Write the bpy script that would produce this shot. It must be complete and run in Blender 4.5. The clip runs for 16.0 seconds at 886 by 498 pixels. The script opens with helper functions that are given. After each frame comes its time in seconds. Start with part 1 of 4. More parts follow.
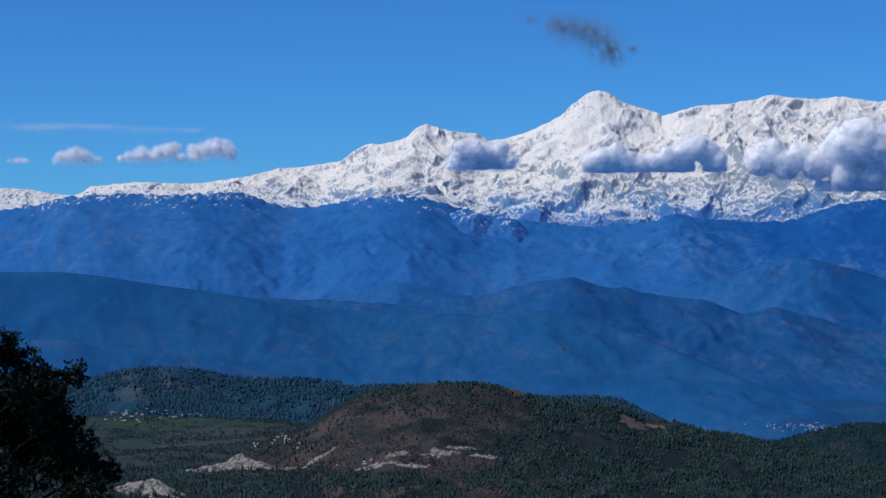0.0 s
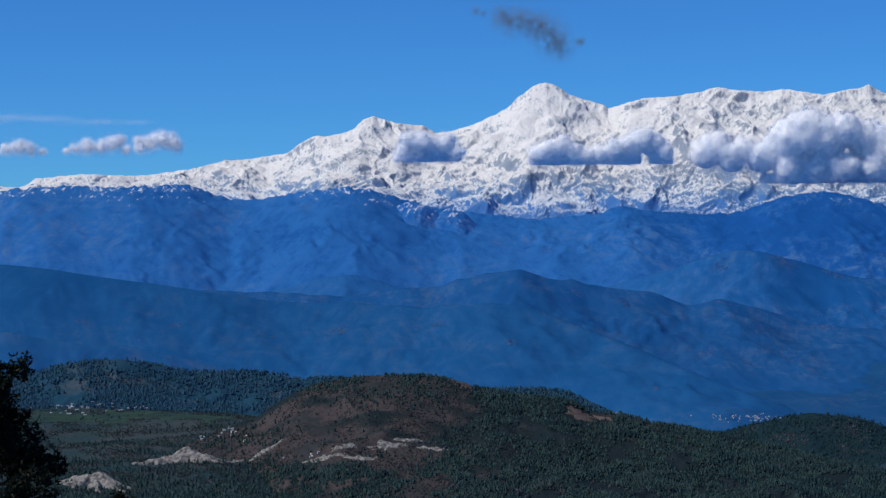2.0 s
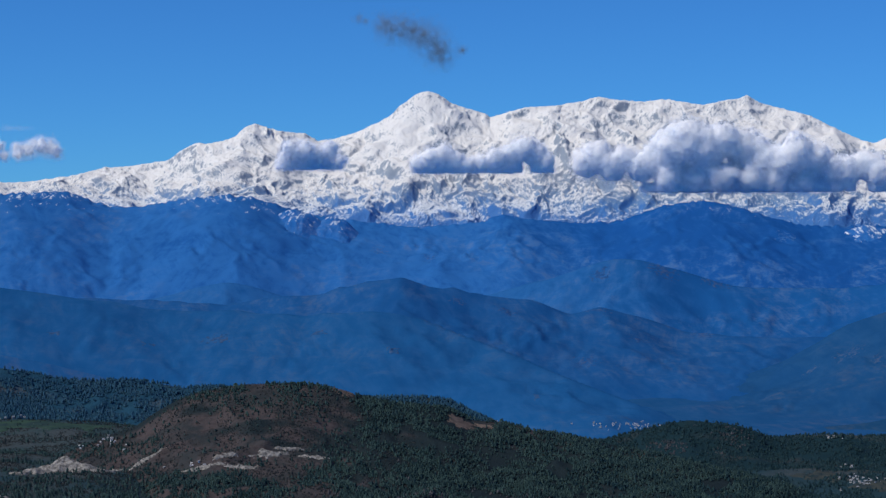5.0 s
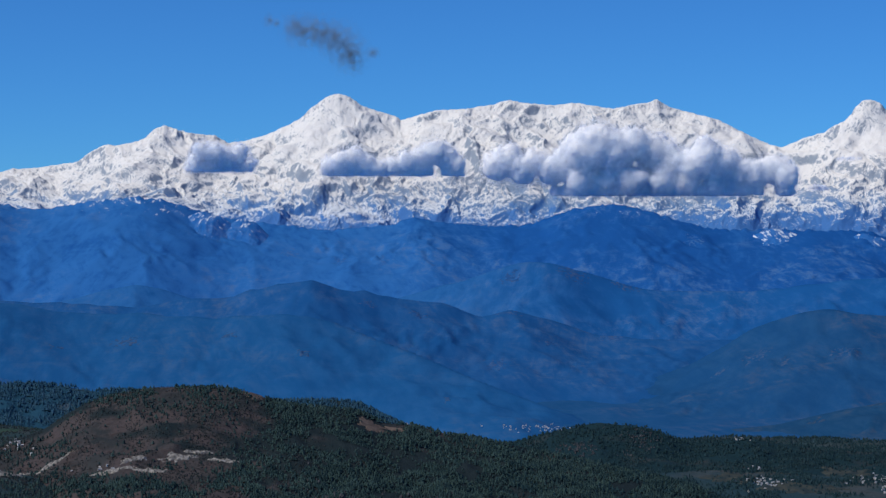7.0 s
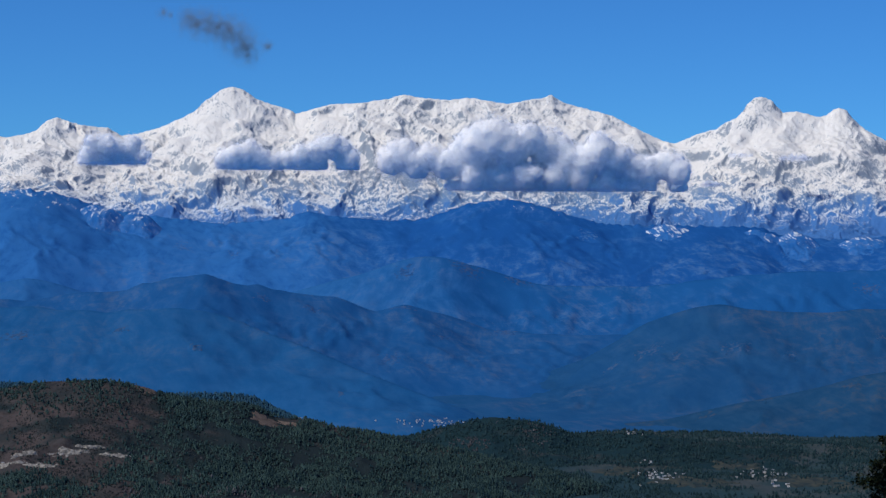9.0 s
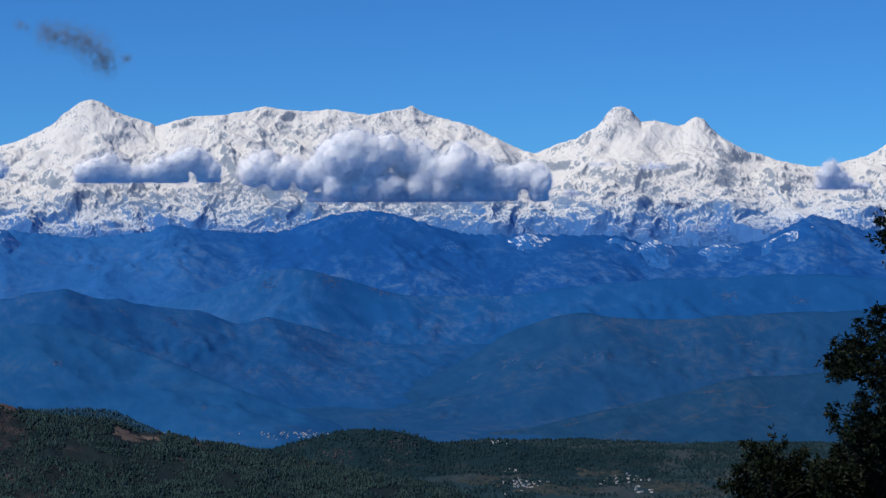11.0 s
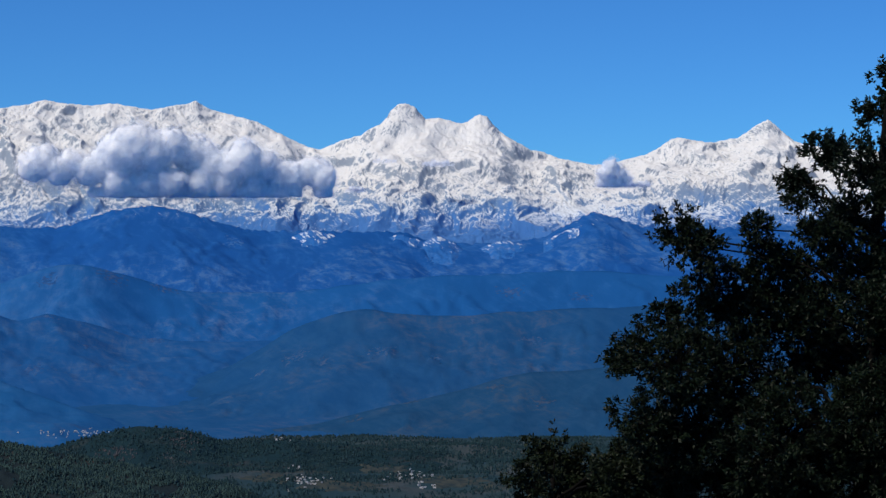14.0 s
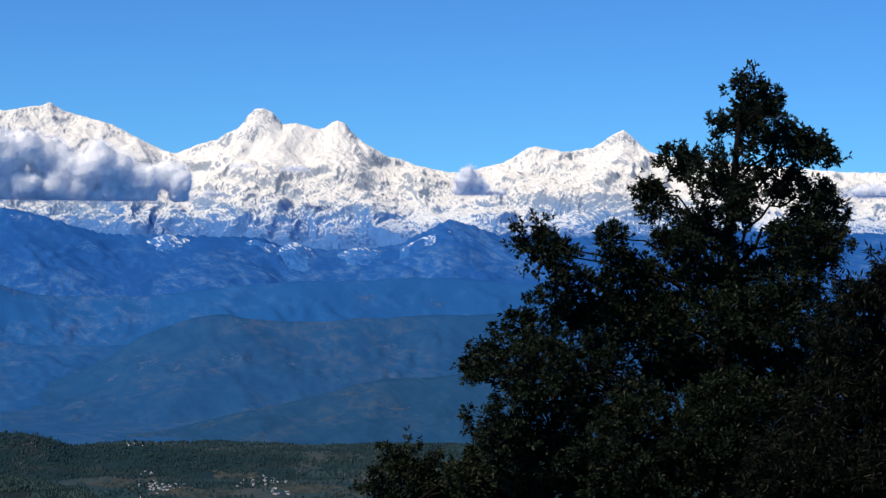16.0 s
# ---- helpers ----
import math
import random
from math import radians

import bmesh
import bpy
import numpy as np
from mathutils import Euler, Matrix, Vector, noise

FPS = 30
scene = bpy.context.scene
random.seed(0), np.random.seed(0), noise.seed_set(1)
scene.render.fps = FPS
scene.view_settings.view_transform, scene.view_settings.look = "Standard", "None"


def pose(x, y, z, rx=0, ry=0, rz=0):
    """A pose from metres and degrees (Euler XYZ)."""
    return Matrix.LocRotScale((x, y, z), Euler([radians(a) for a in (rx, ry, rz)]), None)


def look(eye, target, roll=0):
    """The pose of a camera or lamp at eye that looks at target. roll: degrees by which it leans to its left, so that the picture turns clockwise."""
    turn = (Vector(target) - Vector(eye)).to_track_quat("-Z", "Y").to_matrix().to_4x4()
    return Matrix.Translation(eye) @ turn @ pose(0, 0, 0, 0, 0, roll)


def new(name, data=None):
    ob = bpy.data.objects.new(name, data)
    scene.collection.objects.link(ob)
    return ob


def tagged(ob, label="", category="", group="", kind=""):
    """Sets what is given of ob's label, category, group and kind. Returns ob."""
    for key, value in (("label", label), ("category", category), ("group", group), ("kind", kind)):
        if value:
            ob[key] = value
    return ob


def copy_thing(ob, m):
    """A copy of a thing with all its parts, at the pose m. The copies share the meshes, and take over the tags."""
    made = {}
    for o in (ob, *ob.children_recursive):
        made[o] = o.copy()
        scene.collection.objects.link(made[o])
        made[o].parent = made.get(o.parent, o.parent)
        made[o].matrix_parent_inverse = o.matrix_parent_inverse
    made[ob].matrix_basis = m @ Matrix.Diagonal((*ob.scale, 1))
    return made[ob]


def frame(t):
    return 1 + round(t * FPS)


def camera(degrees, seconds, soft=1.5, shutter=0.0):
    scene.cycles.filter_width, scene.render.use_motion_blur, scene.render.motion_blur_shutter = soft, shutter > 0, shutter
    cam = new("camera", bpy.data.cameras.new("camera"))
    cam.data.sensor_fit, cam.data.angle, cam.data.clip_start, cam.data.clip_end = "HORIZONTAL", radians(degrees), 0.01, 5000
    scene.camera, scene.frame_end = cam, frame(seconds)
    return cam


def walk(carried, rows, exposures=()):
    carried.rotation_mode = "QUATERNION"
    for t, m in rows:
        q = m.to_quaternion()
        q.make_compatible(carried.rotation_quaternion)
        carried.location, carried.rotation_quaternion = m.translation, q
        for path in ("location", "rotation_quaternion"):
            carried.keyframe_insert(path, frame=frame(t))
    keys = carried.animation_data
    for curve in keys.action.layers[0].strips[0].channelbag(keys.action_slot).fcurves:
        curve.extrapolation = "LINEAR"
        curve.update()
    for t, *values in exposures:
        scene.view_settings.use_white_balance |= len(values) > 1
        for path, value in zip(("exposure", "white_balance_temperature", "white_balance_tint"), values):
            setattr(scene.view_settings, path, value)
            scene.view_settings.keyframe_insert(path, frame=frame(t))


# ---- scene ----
# ---------------------------------------------------------------- camera
EYE = 200.0            # the viewpoint stands 200 m over the valley floor
cam = camera(24.44, 16.0, soft=1.45)
# seconds, bearing (clockwise), pitch, roll: a hand-held pan from one standpoint
PAN = [
    (0.0, 0.0, -0.045, 0.117), (0.5, 0.351, -0.114, 0.058), (1.0, 0.823, 0.002, 0.071),
    (1.5, 1.144, -0.042, 0.044), (2.0, 1.489, -0.267, 0.151), (2.5, 1.937, -0.307, 0.333),
    (3.0, 2.324, 0.001, 0.307), (3.5, 3.047, -0.024, 0.153), (4.0, 3.607, -0.077, 0.085),
    (6.5, 6.671, 0.054, -0.050), (7.0, 7.299, 0.038, -0.083), (7.5, 8.245, -0.192, -0.205),
    (8.0, 8.878, -0.005, -0.383), (8.5, 9.397, 0.220, -0.426), (9.0, 10.256, -0.108, -0.317),
    (9.5, 11.186, -0.285, -0.320), (10.0, 12.279, 0.103, -0.075), (12.5, 16.439, 0.204, 0.330),
    (13.0, 17.439, 0.357, 0.185), (13.5, 18.759, 0.276, 0.098), (14.0, 20.140, 0.070, 0.207),
    (14.5, 21.088, 0.051, 0.136), (15.0, 22.378, -0.083, 0.105), (15.5, 23.313, -0.086, -0.120),
    (16.0, 24.165, 0.259, -0.399),
]
EXPOSURES = [(0.0, 0.0, 6700, 10), (13.5, 0.0, 7000, 10), (15.0, 0.24, 7300, 10), (16.0, 0.4, 7800, 10)]
walk(cam, [(t, pose(0, 0, EYE, 90 + pitch, roll, -bearing)) for t, bearing, pitch, roll in PAN], EXPOSURES)

# ---------------------------------------------------------------- light
SUN_BEARING, SUN_HEIGHT = -110.0, 48.0      # high on the left, a little behind the camera
world = bpy.data.worlds.new("sky")
scene.world = world
world.use_nodes = True
wn, wl = world.node_tree.nodes, world.node_tree.links
sky = wn.new("ShaderNodeTexSky")
sky.sky_type, sky.sun_disc = "NISHITA", False
sky.sun_elevation, sky.sun_rotation = radians(SUN_HEIGHT), radians(SUN_BEARING)
sky.altitude, sky.air_density, sky.dust_density, sky.ozone_density = 3000, 1.0, 0.0, 5.0
tint = wn.new("ShaderNodeMix")
tint.data_type, tint.blend_type = "RGBA", "MULTIPLY"
tint.inputs["Factor"].default_value = 1.0
tint.inputs["B"].default_value = (0.19, 0.56, 0.97, 1)
wl.new(sky.outputs[0], tint.inputs["A"])
wl.new(tint.outputs["Result"], wn["Background"].inputs["Color"])
wn["Background"].inputs["Strength"].default_value = 0.110

sun = new("sun", bpy.data.lights.new("sun", "SUN"))
sun.data.energy, sun.data.angle, sun.data.color = 3.25, radians(0.5), (1.0, 0.95, 0.86)
sb, sh = radians(SUN_BEARING), radians(SUN_HEIGHT)
sun_from = Vector((math.sin(sb) * math.cos(sh), math.cos(sb) * math.cos(sh), math.sin(sh)))
sun.matrix_world = look(sun_from * 50, (0, 0, 0))


# ---------------------------------------------------------------- materials
class Nodes:
    """A short way to write a node material."""

    def __init__(self, name, rough=0.9, specular=0.1):
        self.mat = bpy.data.materials.new(name)
        self.mat.use_nodes = True
        self.n, self.l = self.mat.node_tree.nodes, self.mat.node_tree.links
        self.bsdf = self.n["Principled BSDF"]
        self.bsdf.inputs["Roughness"].default_value = rough
        self.bsdf.inputs["Specular IOR Level"].default_value = specular
        self.geo = self.n.new("ShaderNodeNewGeometry")

    def put(self, socket, value):
        if isinstance(value, bpy.types.NodeSocket):
            self.l.new(value, socket)
        elif isinstance(value, (tuple, list)):
            socket.default_value = (*value, 1) if len(socket.default_value) == 4 and len(value) == 3 else value
        else:
            socket.default_value = value

    def math(self, op, a, b=0.0, clamp=False):
        m = self.n.new("ShaderNodeMath")
        m.operation, m.use_clamp = op, clamp
        self.put(m.inputs[0], a), self.put(m.inputs[1], b)
        return m.outputs[0]

    def ramp(self, x, lo, hi, a=0.0, b=1.0):
        m = self.n.new("ShaderNodeMapRange")
        m.interpolation_type = "SMOOTHSTEP"
        for i, v in enumerate((x, lo, hi, a, b)):
            self.put(m.inputs[i], v)
        return m.outputs[0]

    def mix(self, f, a, b):
        m = self.n.new("ShaderNodeMix")
        m.data_type = "RGBA"
        self.put(m.inputs["Factor"], f), self.put(m.inputs["A"], a), self.put(m.inputs["B"], b)
        return m.outputs["Result"]

    def axis(self, i, source="Position"):
        m = self.n.new("ShaderNodeSeparateXYZ")
        self.l.new(self.geo.outputs[source], m.inputs[0])
        return m.outputs[i]

    def noise(self, size, detail=4.0, rough=0.55, stretch=(1, 1, 1), warp=0.0):
        mp = self.n.new("ShaderNodeMapping")
        mp.inputs["Scale"].default_value = [s / size for s in stretch]
        self.l.new(self.geo.outputs["Position"], mp.inputs[0])
        t = self.n.new("ShaderNodeTexNoise")
        t.inputs["Scale"].default_value, t.inputs["Detail"].default_value = 1.0, detail
        t.inputs["Roughness"].default_value, t.inputs["Distortion"].default_value = rough, warp
        self.l.new(mp.outputs[0], t.inputs["Vector"])
        return t.outputs[0]

    def streaks(self, size, lean, length=4.0, detail=4.0):
        """Noise drawn out along a slope, leaning by an angle from the fall line."""
        mp = self.n.new("ShaderNodeMapping")
        mp.vector_type = "TEXTURE"
        mp.inputs["Rotation"].default_value = (0, lean, 0)
        mp.inputs["Scale"].default_value = (size, size * length * 1.5, size * length)
        self.l.new(self.geo.outputs["Position"], mp.inputs[0])
        t = self.n.new("ShaderNodeTexNoise")
        t.inputs["Scale"].default_value, t.inputs["Detail"].default_value = 1.0, detail
        t.inputs["Roughness"].default_value, t.inputs["Distortion"].default_value = 0.62, 0.35
        self.l.new(mp.outputs[0], t.inputs["Vector"])
        return t.outputs[0]

    def ribs(self, size, patch):
        """Gullies and ribs that lean one way here and the other way there."""
        w = self.n.new("ShaderNodeMix")
        side = self.ramp(self.noise(patch, 2), 0.42, 0.58)
        self.put(w.inputs["Factor"], side)
        self.put(w.inputs["A"], self.streaks(size, 0.62)), self.put(w.inputs["B"], self.streaks(size, -0.55))
        return w.outputs["Result"]

    def bump(self, height, strength, distance):
        b = self.n.new("ShaderNodeBump")
        b.inputs["Strength"].default_value, b.inputs["Distance"].default_value = strength, distance
        self.l.new(height, b.inputs["Height"])
        self.l.new(b.outputs[0], self.bsdf.inputs["Normal"])

    def done(self, colour):
        self.put(self.bsdf.inputs["Base Color"], colour)
        return self.mat


def snow_material():
    m = Nodes("snow_and_rock", 0.75, 0.1)
    z, nz = m.axis(2), m.axis(2, "Normal")
    fine, mid, big = m.noise(2.6, 5, 0.75), m.noise(19, 4, 0.65, warp=0.8), m.noise(170, 3)
    rib = m.math("SUBTRACT", m.ribs(2.3, 48), 0.5)
    spread = m.math("ADD", m.math("MULTIPLY", m.math("SUBTRACT", fine, 0.5), 1.0), m.math("MULTIPLY", m.math("SUBTRACT", mid, 0.5), 0.9))
    spread = m.math("ADD", spread, m.math("MULTIPLY", m.math("SUBTRACT", big, 0.5), 1.0))
    spread = m.math("ADD", spread, m.math("MULTIPLY", rib, 2.7))
    # rock stands bare where the faces are too steep for snow, more of it lower down
    bare = m.math("ADD", m.math("MULTIPLY", m.math("SUBTRACT", 0.685, nz), 2.4), spread)
    bare = m.math("ADD", bare, m.ramp(z, 460, 270, 0.0, 0.6))
    # the long wall and the shoulder of the pointed peak are rockier
    x = m.axis(0)
    bare = m.math("ADD", bare, m.math("MULTIPLY", m.ramp(x, 460, 580), m.ramp(x, 1090, 1000, 0.0, 0.15)))
    bare = m.math("ADD", bare, m.math("MULTIPLY", m.ramp(x, 1930, 2000), m.ramp(x, 2190, 2110, 0.0, 0.14)))
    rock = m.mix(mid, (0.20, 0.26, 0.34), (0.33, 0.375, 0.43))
    # haze put into the colours: rock and snow turn bluer lower down
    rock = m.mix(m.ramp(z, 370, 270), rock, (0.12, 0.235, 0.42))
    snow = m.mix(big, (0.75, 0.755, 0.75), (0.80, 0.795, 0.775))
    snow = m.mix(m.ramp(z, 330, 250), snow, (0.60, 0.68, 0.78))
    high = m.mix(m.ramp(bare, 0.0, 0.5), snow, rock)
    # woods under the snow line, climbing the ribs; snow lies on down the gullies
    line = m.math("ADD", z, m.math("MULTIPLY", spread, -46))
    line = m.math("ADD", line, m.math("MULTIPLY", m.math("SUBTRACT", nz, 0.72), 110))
    # the blue of these woods is haze put into the colour
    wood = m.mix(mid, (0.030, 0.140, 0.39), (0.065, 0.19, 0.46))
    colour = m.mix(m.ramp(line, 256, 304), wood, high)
    m.bump(m.math("ADD", m.noise(4, 6, 0.7), m.math("MULTIPLY", rib, -1.5)), 0.5, 2.5)
    return m.done(colour)


def hazed_wood_material(name, dark, light, scar, scar_amount, snow_z=None, size=60, dark_x=None):
    """Far wooded slopes, distance haze painted into their blue, with clearings and scattered snow on the tops."""
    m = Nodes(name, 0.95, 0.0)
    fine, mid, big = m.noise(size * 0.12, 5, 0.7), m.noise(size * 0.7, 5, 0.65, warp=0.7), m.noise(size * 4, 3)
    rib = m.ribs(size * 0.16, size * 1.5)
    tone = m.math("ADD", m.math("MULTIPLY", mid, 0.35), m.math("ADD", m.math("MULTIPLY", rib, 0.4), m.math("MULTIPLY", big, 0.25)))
    if dark_x is not None:      # the tone gets darker towards the east
        tone = m.math("ADD", tone, m.ramp(m.axis(0), dark_x - 170, dark_x + 170, 0.08, -0.07))
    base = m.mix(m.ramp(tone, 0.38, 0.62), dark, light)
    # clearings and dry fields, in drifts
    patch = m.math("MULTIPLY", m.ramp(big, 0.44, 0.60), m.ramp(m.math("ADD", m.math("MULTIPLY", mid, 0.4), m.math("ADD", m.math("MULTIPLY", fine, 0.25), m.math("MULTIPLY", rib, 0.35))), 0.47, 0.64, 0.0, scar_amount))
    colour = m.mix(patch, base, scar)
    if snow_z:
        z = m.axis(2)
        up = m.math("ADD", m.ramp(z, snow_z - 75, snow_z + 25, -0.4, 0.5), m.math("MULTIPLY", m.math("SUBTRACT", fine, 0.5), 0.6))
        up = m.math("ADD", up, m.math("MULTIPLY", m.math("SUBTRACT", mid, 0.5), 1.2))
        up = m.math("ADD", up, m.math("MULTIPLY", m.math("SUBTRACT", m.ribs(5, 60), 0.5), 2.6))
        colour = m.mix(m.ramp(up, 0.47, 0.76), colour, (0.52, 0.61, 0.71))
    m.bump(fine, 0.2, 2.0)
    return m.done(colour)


def hill_material(name, wood, grass, soil, bare_lo, bare_hi, size=40, dry_x=None):
    """Near hillside: dry grass, soil and scrub between the pines."""
    m = Nodes(name, 0.95, 0.05)
    fine, mid, big = m.noise(5, 5, 0.65), m.noise(size, 4, 0.6, warp=0.4), m.noise(size * 4, 3)
    ground = m.mix(m.ramp(mid, 0.4, 0.62), grass, soil)
    ground = m.mix(m.ramp(fine, 0.45, 0.7, 0.0, 0.7), ground, tuple(0.45 * c for c in soil))
    cover = m.math("ADD", m.math("MULTIPLY", big, 0.7), m.math("MULTIPLY", mid, 0.3))
    if dry_x is not None:      # the dry west slope
        cover = m.math("ADD", cover, m.ramp(m.axis(0), dry_x + 50, dry_x - 50, -0.05, 0.17))
    colour = m.mix(m.ramp(cover, bare_lo, bare_hi), wood, ground)
    m.bump(fine, 0.7, 1.5)
    return m.done(colour)


def plain_material(name, a, b, size, rough=0.8, specular=0.2, relief=0.0, each=0.0):
    """each: how far every single crown differs from the next."""
    m = Nodes(name, rough, specular)
    n = m.noise(size, 5, 0.6)
    if each:
        n = m.math("ADD", n, m.math("MULTIPLY", m.math("SUBTRACT", m.geo.outputs["Random Per Island"], 0.5), each))
    if relief:
        m.bump(n, 0.6, relief)
    return m.done(m.mix(m.ramp(n, 0.35, 0.65), a, b))


SNOW = snow_material()
# Far slopes: haze is painted in as blue, in steps by distance.
FOOTHILL = hazed_wood_material("foothill_woods", (0.009, 0.084, 0.296), (0.023, 0.137, 0.392), (0.088, 0.178, 0.350), 0.65, snow_z=288, dark_x=480)
knob_woods = [hazed_wood_material("knob_snow_and_woods", (0.013, 0.115, 0.37), (0.04, 0.16, 0.42), (0.14, 0.2, 0.36), 0.6, snow_z=z, size=22) for z in (246, 216)]
# Pale clearings, with the same haze painted in, one step per distance.
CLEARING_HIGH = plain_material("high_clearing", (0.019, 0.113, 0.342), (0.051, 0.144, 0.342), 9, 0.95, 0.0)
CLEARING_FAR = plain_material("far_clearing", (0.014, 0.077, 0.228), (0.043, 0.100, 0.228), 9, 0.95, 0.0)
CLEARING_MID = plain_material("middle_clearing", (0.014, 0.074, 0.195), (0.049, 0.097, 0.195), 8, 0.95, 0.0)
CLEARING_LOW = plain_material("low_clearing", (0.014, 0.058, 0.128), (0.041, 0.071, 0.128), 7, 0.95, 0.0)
SPUR_WOODS = hazed_wood_material("spur_woods", (0.0088, 0.088, 0.272), (0.020, 0.119, 0.328), (0.085, 0.150, 0.290), 0.55, dark_x=520)
RIDGE_FAR = hazed_wood_material("far_ridge_woods", (0.0080, 0.0777, 0.2390), (0.0161, 0.0951, 0.2647), (0.0743, 0.1330, 0.2483), 0.5)
RIDGE_LONG = hazed_wood_material("long_ridge_woods", (0.0091, 0.0853, 0.2401), (0.0162, 0.1018, 0.2664), (0.0608, 0.1207, 0.2310), 0.5)
RIDGE_EAST = hazed_wood_material("east_ridge_woods", (0.009, 0.065, 0.181), (0.015, 0.080, 0.200), (0.064, 0.100, 0.177), 0.65)
RIDGE_MID = hazed_wood_material("middle_ridge_woods", (0.0110, 0.0896, 0.2464), (0.0198, 0.1075, 0.2744), (0.0825, 0.1288, 0.2352), 0.6)
RIDGE_NEAR = hazed_wood_material("near_ridge_woods", (0.009, 0.055, 0.135), (0.016, 0.068, 0.152), (0.055, 0.08, 0.12), 0.6, size=40)
VALLEY = hazed_wood_material("valley_woods", (0.010, 0.074, 0.200), (0.018, 0.088, 0.22), (0.07, 0.11, 0.20), 0.6)
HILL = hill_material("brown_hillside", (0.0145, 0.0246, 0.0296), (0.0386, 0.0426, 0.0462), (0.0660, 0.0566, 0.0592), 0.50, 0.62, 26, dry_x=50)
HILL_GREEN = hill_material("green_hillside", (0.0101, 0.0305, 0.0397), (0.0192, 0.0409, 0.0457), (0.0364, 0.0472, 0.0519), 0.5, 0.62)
# The hill behind the village: its haze is put in as blue.
HILL_HAZED = hill_material("hazed_hillside", (0.0136, 0.0563, 0.0972), (0.0271, 0.0698, 0.0972), (0.0581, 0.0844, 0.1094), 0.48, 0.62)
PINE_HAZED = plain_material("hazed_pine_needles", (0.0154, 0.0624, 0.1073), (0.0308, 0.0858, 0.1305), 14, 0.9, 0.1, each=0.3)
GROUND = hill_material("valley_ground", (0.0185, 0.0460, 0.0600), (0.0308, 0.0575, 0.0621), (0.0534, 0.0678, 0.0745), 0.42, 0.58, 60)



def mist_material(name, a, b):
    """Fine droplets: light passes through them as well as off them."""
    m = Nodes(name, 1.0, 0.0)
    colour = m.mix(m.noise(50, 3), a, b)
    glow = m.n.new("ShaderNodeBsdfTranslucent")
    both = m.n.new("ShaderNodeAddShader")
    m.put(glow.inputs["Color"], m.mix(0.5, colour, (0.0, 0.0, 0.0)))
    m.l.new(m.bsdf.outputs[0], both.inputs[0]), m.l.new(glow.outputs[0], both.inputs[1])
    m.l.new(both.outputs[0], m.n["Material Output"].inputs["Surface"])
    return m.done(colour)


# Blue in the cloud whites is haze put into the colour.
MIST = mist_material("cloud_mist", (0.58, 0.62, 0.68), (0.74, 0.75, 0.78))
CLOUD = plain_material("cloud_droplets", (0.64, 0.685, 0.74), (0.82, 0.83, 0.84), 60, 1.0, 0.0)
soft_light = CLOUD.node_tree.nodes["Principled BSDF"].inputs      # light wanders through the droplets
soft_light["Subsurface Weight"].default_value, soft_light["Subsurface Scale"].default_value = 1.0, 42.0
soft_light["Subsurface Radius"].default_value = (1.0, 1.0, 1.0)
# Dark grey stands in for other clouds' shade on the high wisp.
MIST_SHADED = mist_material("shaded_cloud_mist", (0.16, 0.175, 0.205), (0.22, 0.235, 0.26))
# Near-black leaves and bark: the trees' shade is put into the colour.
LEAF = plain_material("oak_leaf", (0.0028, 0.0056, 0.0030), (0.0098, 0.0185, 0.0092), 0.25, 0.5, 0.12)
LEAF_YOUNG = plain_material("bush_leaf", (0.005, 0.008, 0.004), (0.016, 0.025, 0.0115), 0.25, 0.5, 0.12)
LEAF_SHADED = plain_material("drooping_leaf", (0.0012, 0.0022, 0.0013), (0.0042, 0.0075, 0.004), 0.25, 0.5, 0.1)
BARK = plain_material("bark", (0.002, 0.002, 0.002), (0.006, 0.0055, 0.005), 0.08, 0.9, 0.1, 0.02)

# some haze is put into both needle colours as blue
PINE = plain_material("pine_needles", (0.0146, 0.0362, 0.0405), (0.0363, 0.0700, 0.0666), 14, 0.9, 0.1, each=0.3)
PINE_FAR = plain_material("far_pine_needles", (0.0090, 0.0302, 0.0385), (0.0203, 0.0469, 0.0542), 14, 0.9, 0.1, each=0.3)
SCRUB = plain_material("dry_scrub", (0.0153, 0.0235, 0.0276), (0.0398, 0.0451, 0.0478), 10, 0.95, 0.0, each=0.3)
BARE_TWIGS = plain_material("bare_twigs", (0.046, 0.052, 0.062), (0.088, 0.088, 0.097), 6, 0.95, 0.0, each=0.4)
FIELD = plain_material("green_field", (0.026, 0.050, 0.054), (0.036, 0.070, 0.054), 26, 0.95, 0.0)
VALLEY_FIELD = plain_material("valley_field", (0.026, 0.042, 0.050), (0.052, 0.060, 0.056), 9, 0.95, 0.0)
QUARRY_STONE = plain_material("quarry_stone", (0.09, 0.09, 0.09), (0.31, 0.30, 0.285), 2.2, 0.95, 0.05, 1.0)
EARTH = plain_material("red_earth", (0.07, 0.058, 0.055), (0.14, 0.112, 0.10), 6, 0.95, 0.0, 0.5)
PLASTER = plain_material("white_plaster", (0.34, 0.35, 0.37), (0.62, 0.61, 0.6), 9, 0.9, 0.1)
ROOF_WHITE = plain_material("pale_metal_roof", (0.5, 0.52, 0.55), (0.62, 0.63, 0.65), 2, 0.5, 0.4)
ROOF_GREY = plain_material("grey_metal_roof", (0.22, 0.24, 0.27), (0.36, 0.37, 0.4), 2, 0.5, 0.4)
DARK_WOOD = plain_material("dark_wood", (0.03, 0.025, 0.02), (0.06, 0.05, 0.04), 1, 0.8, 0.2)


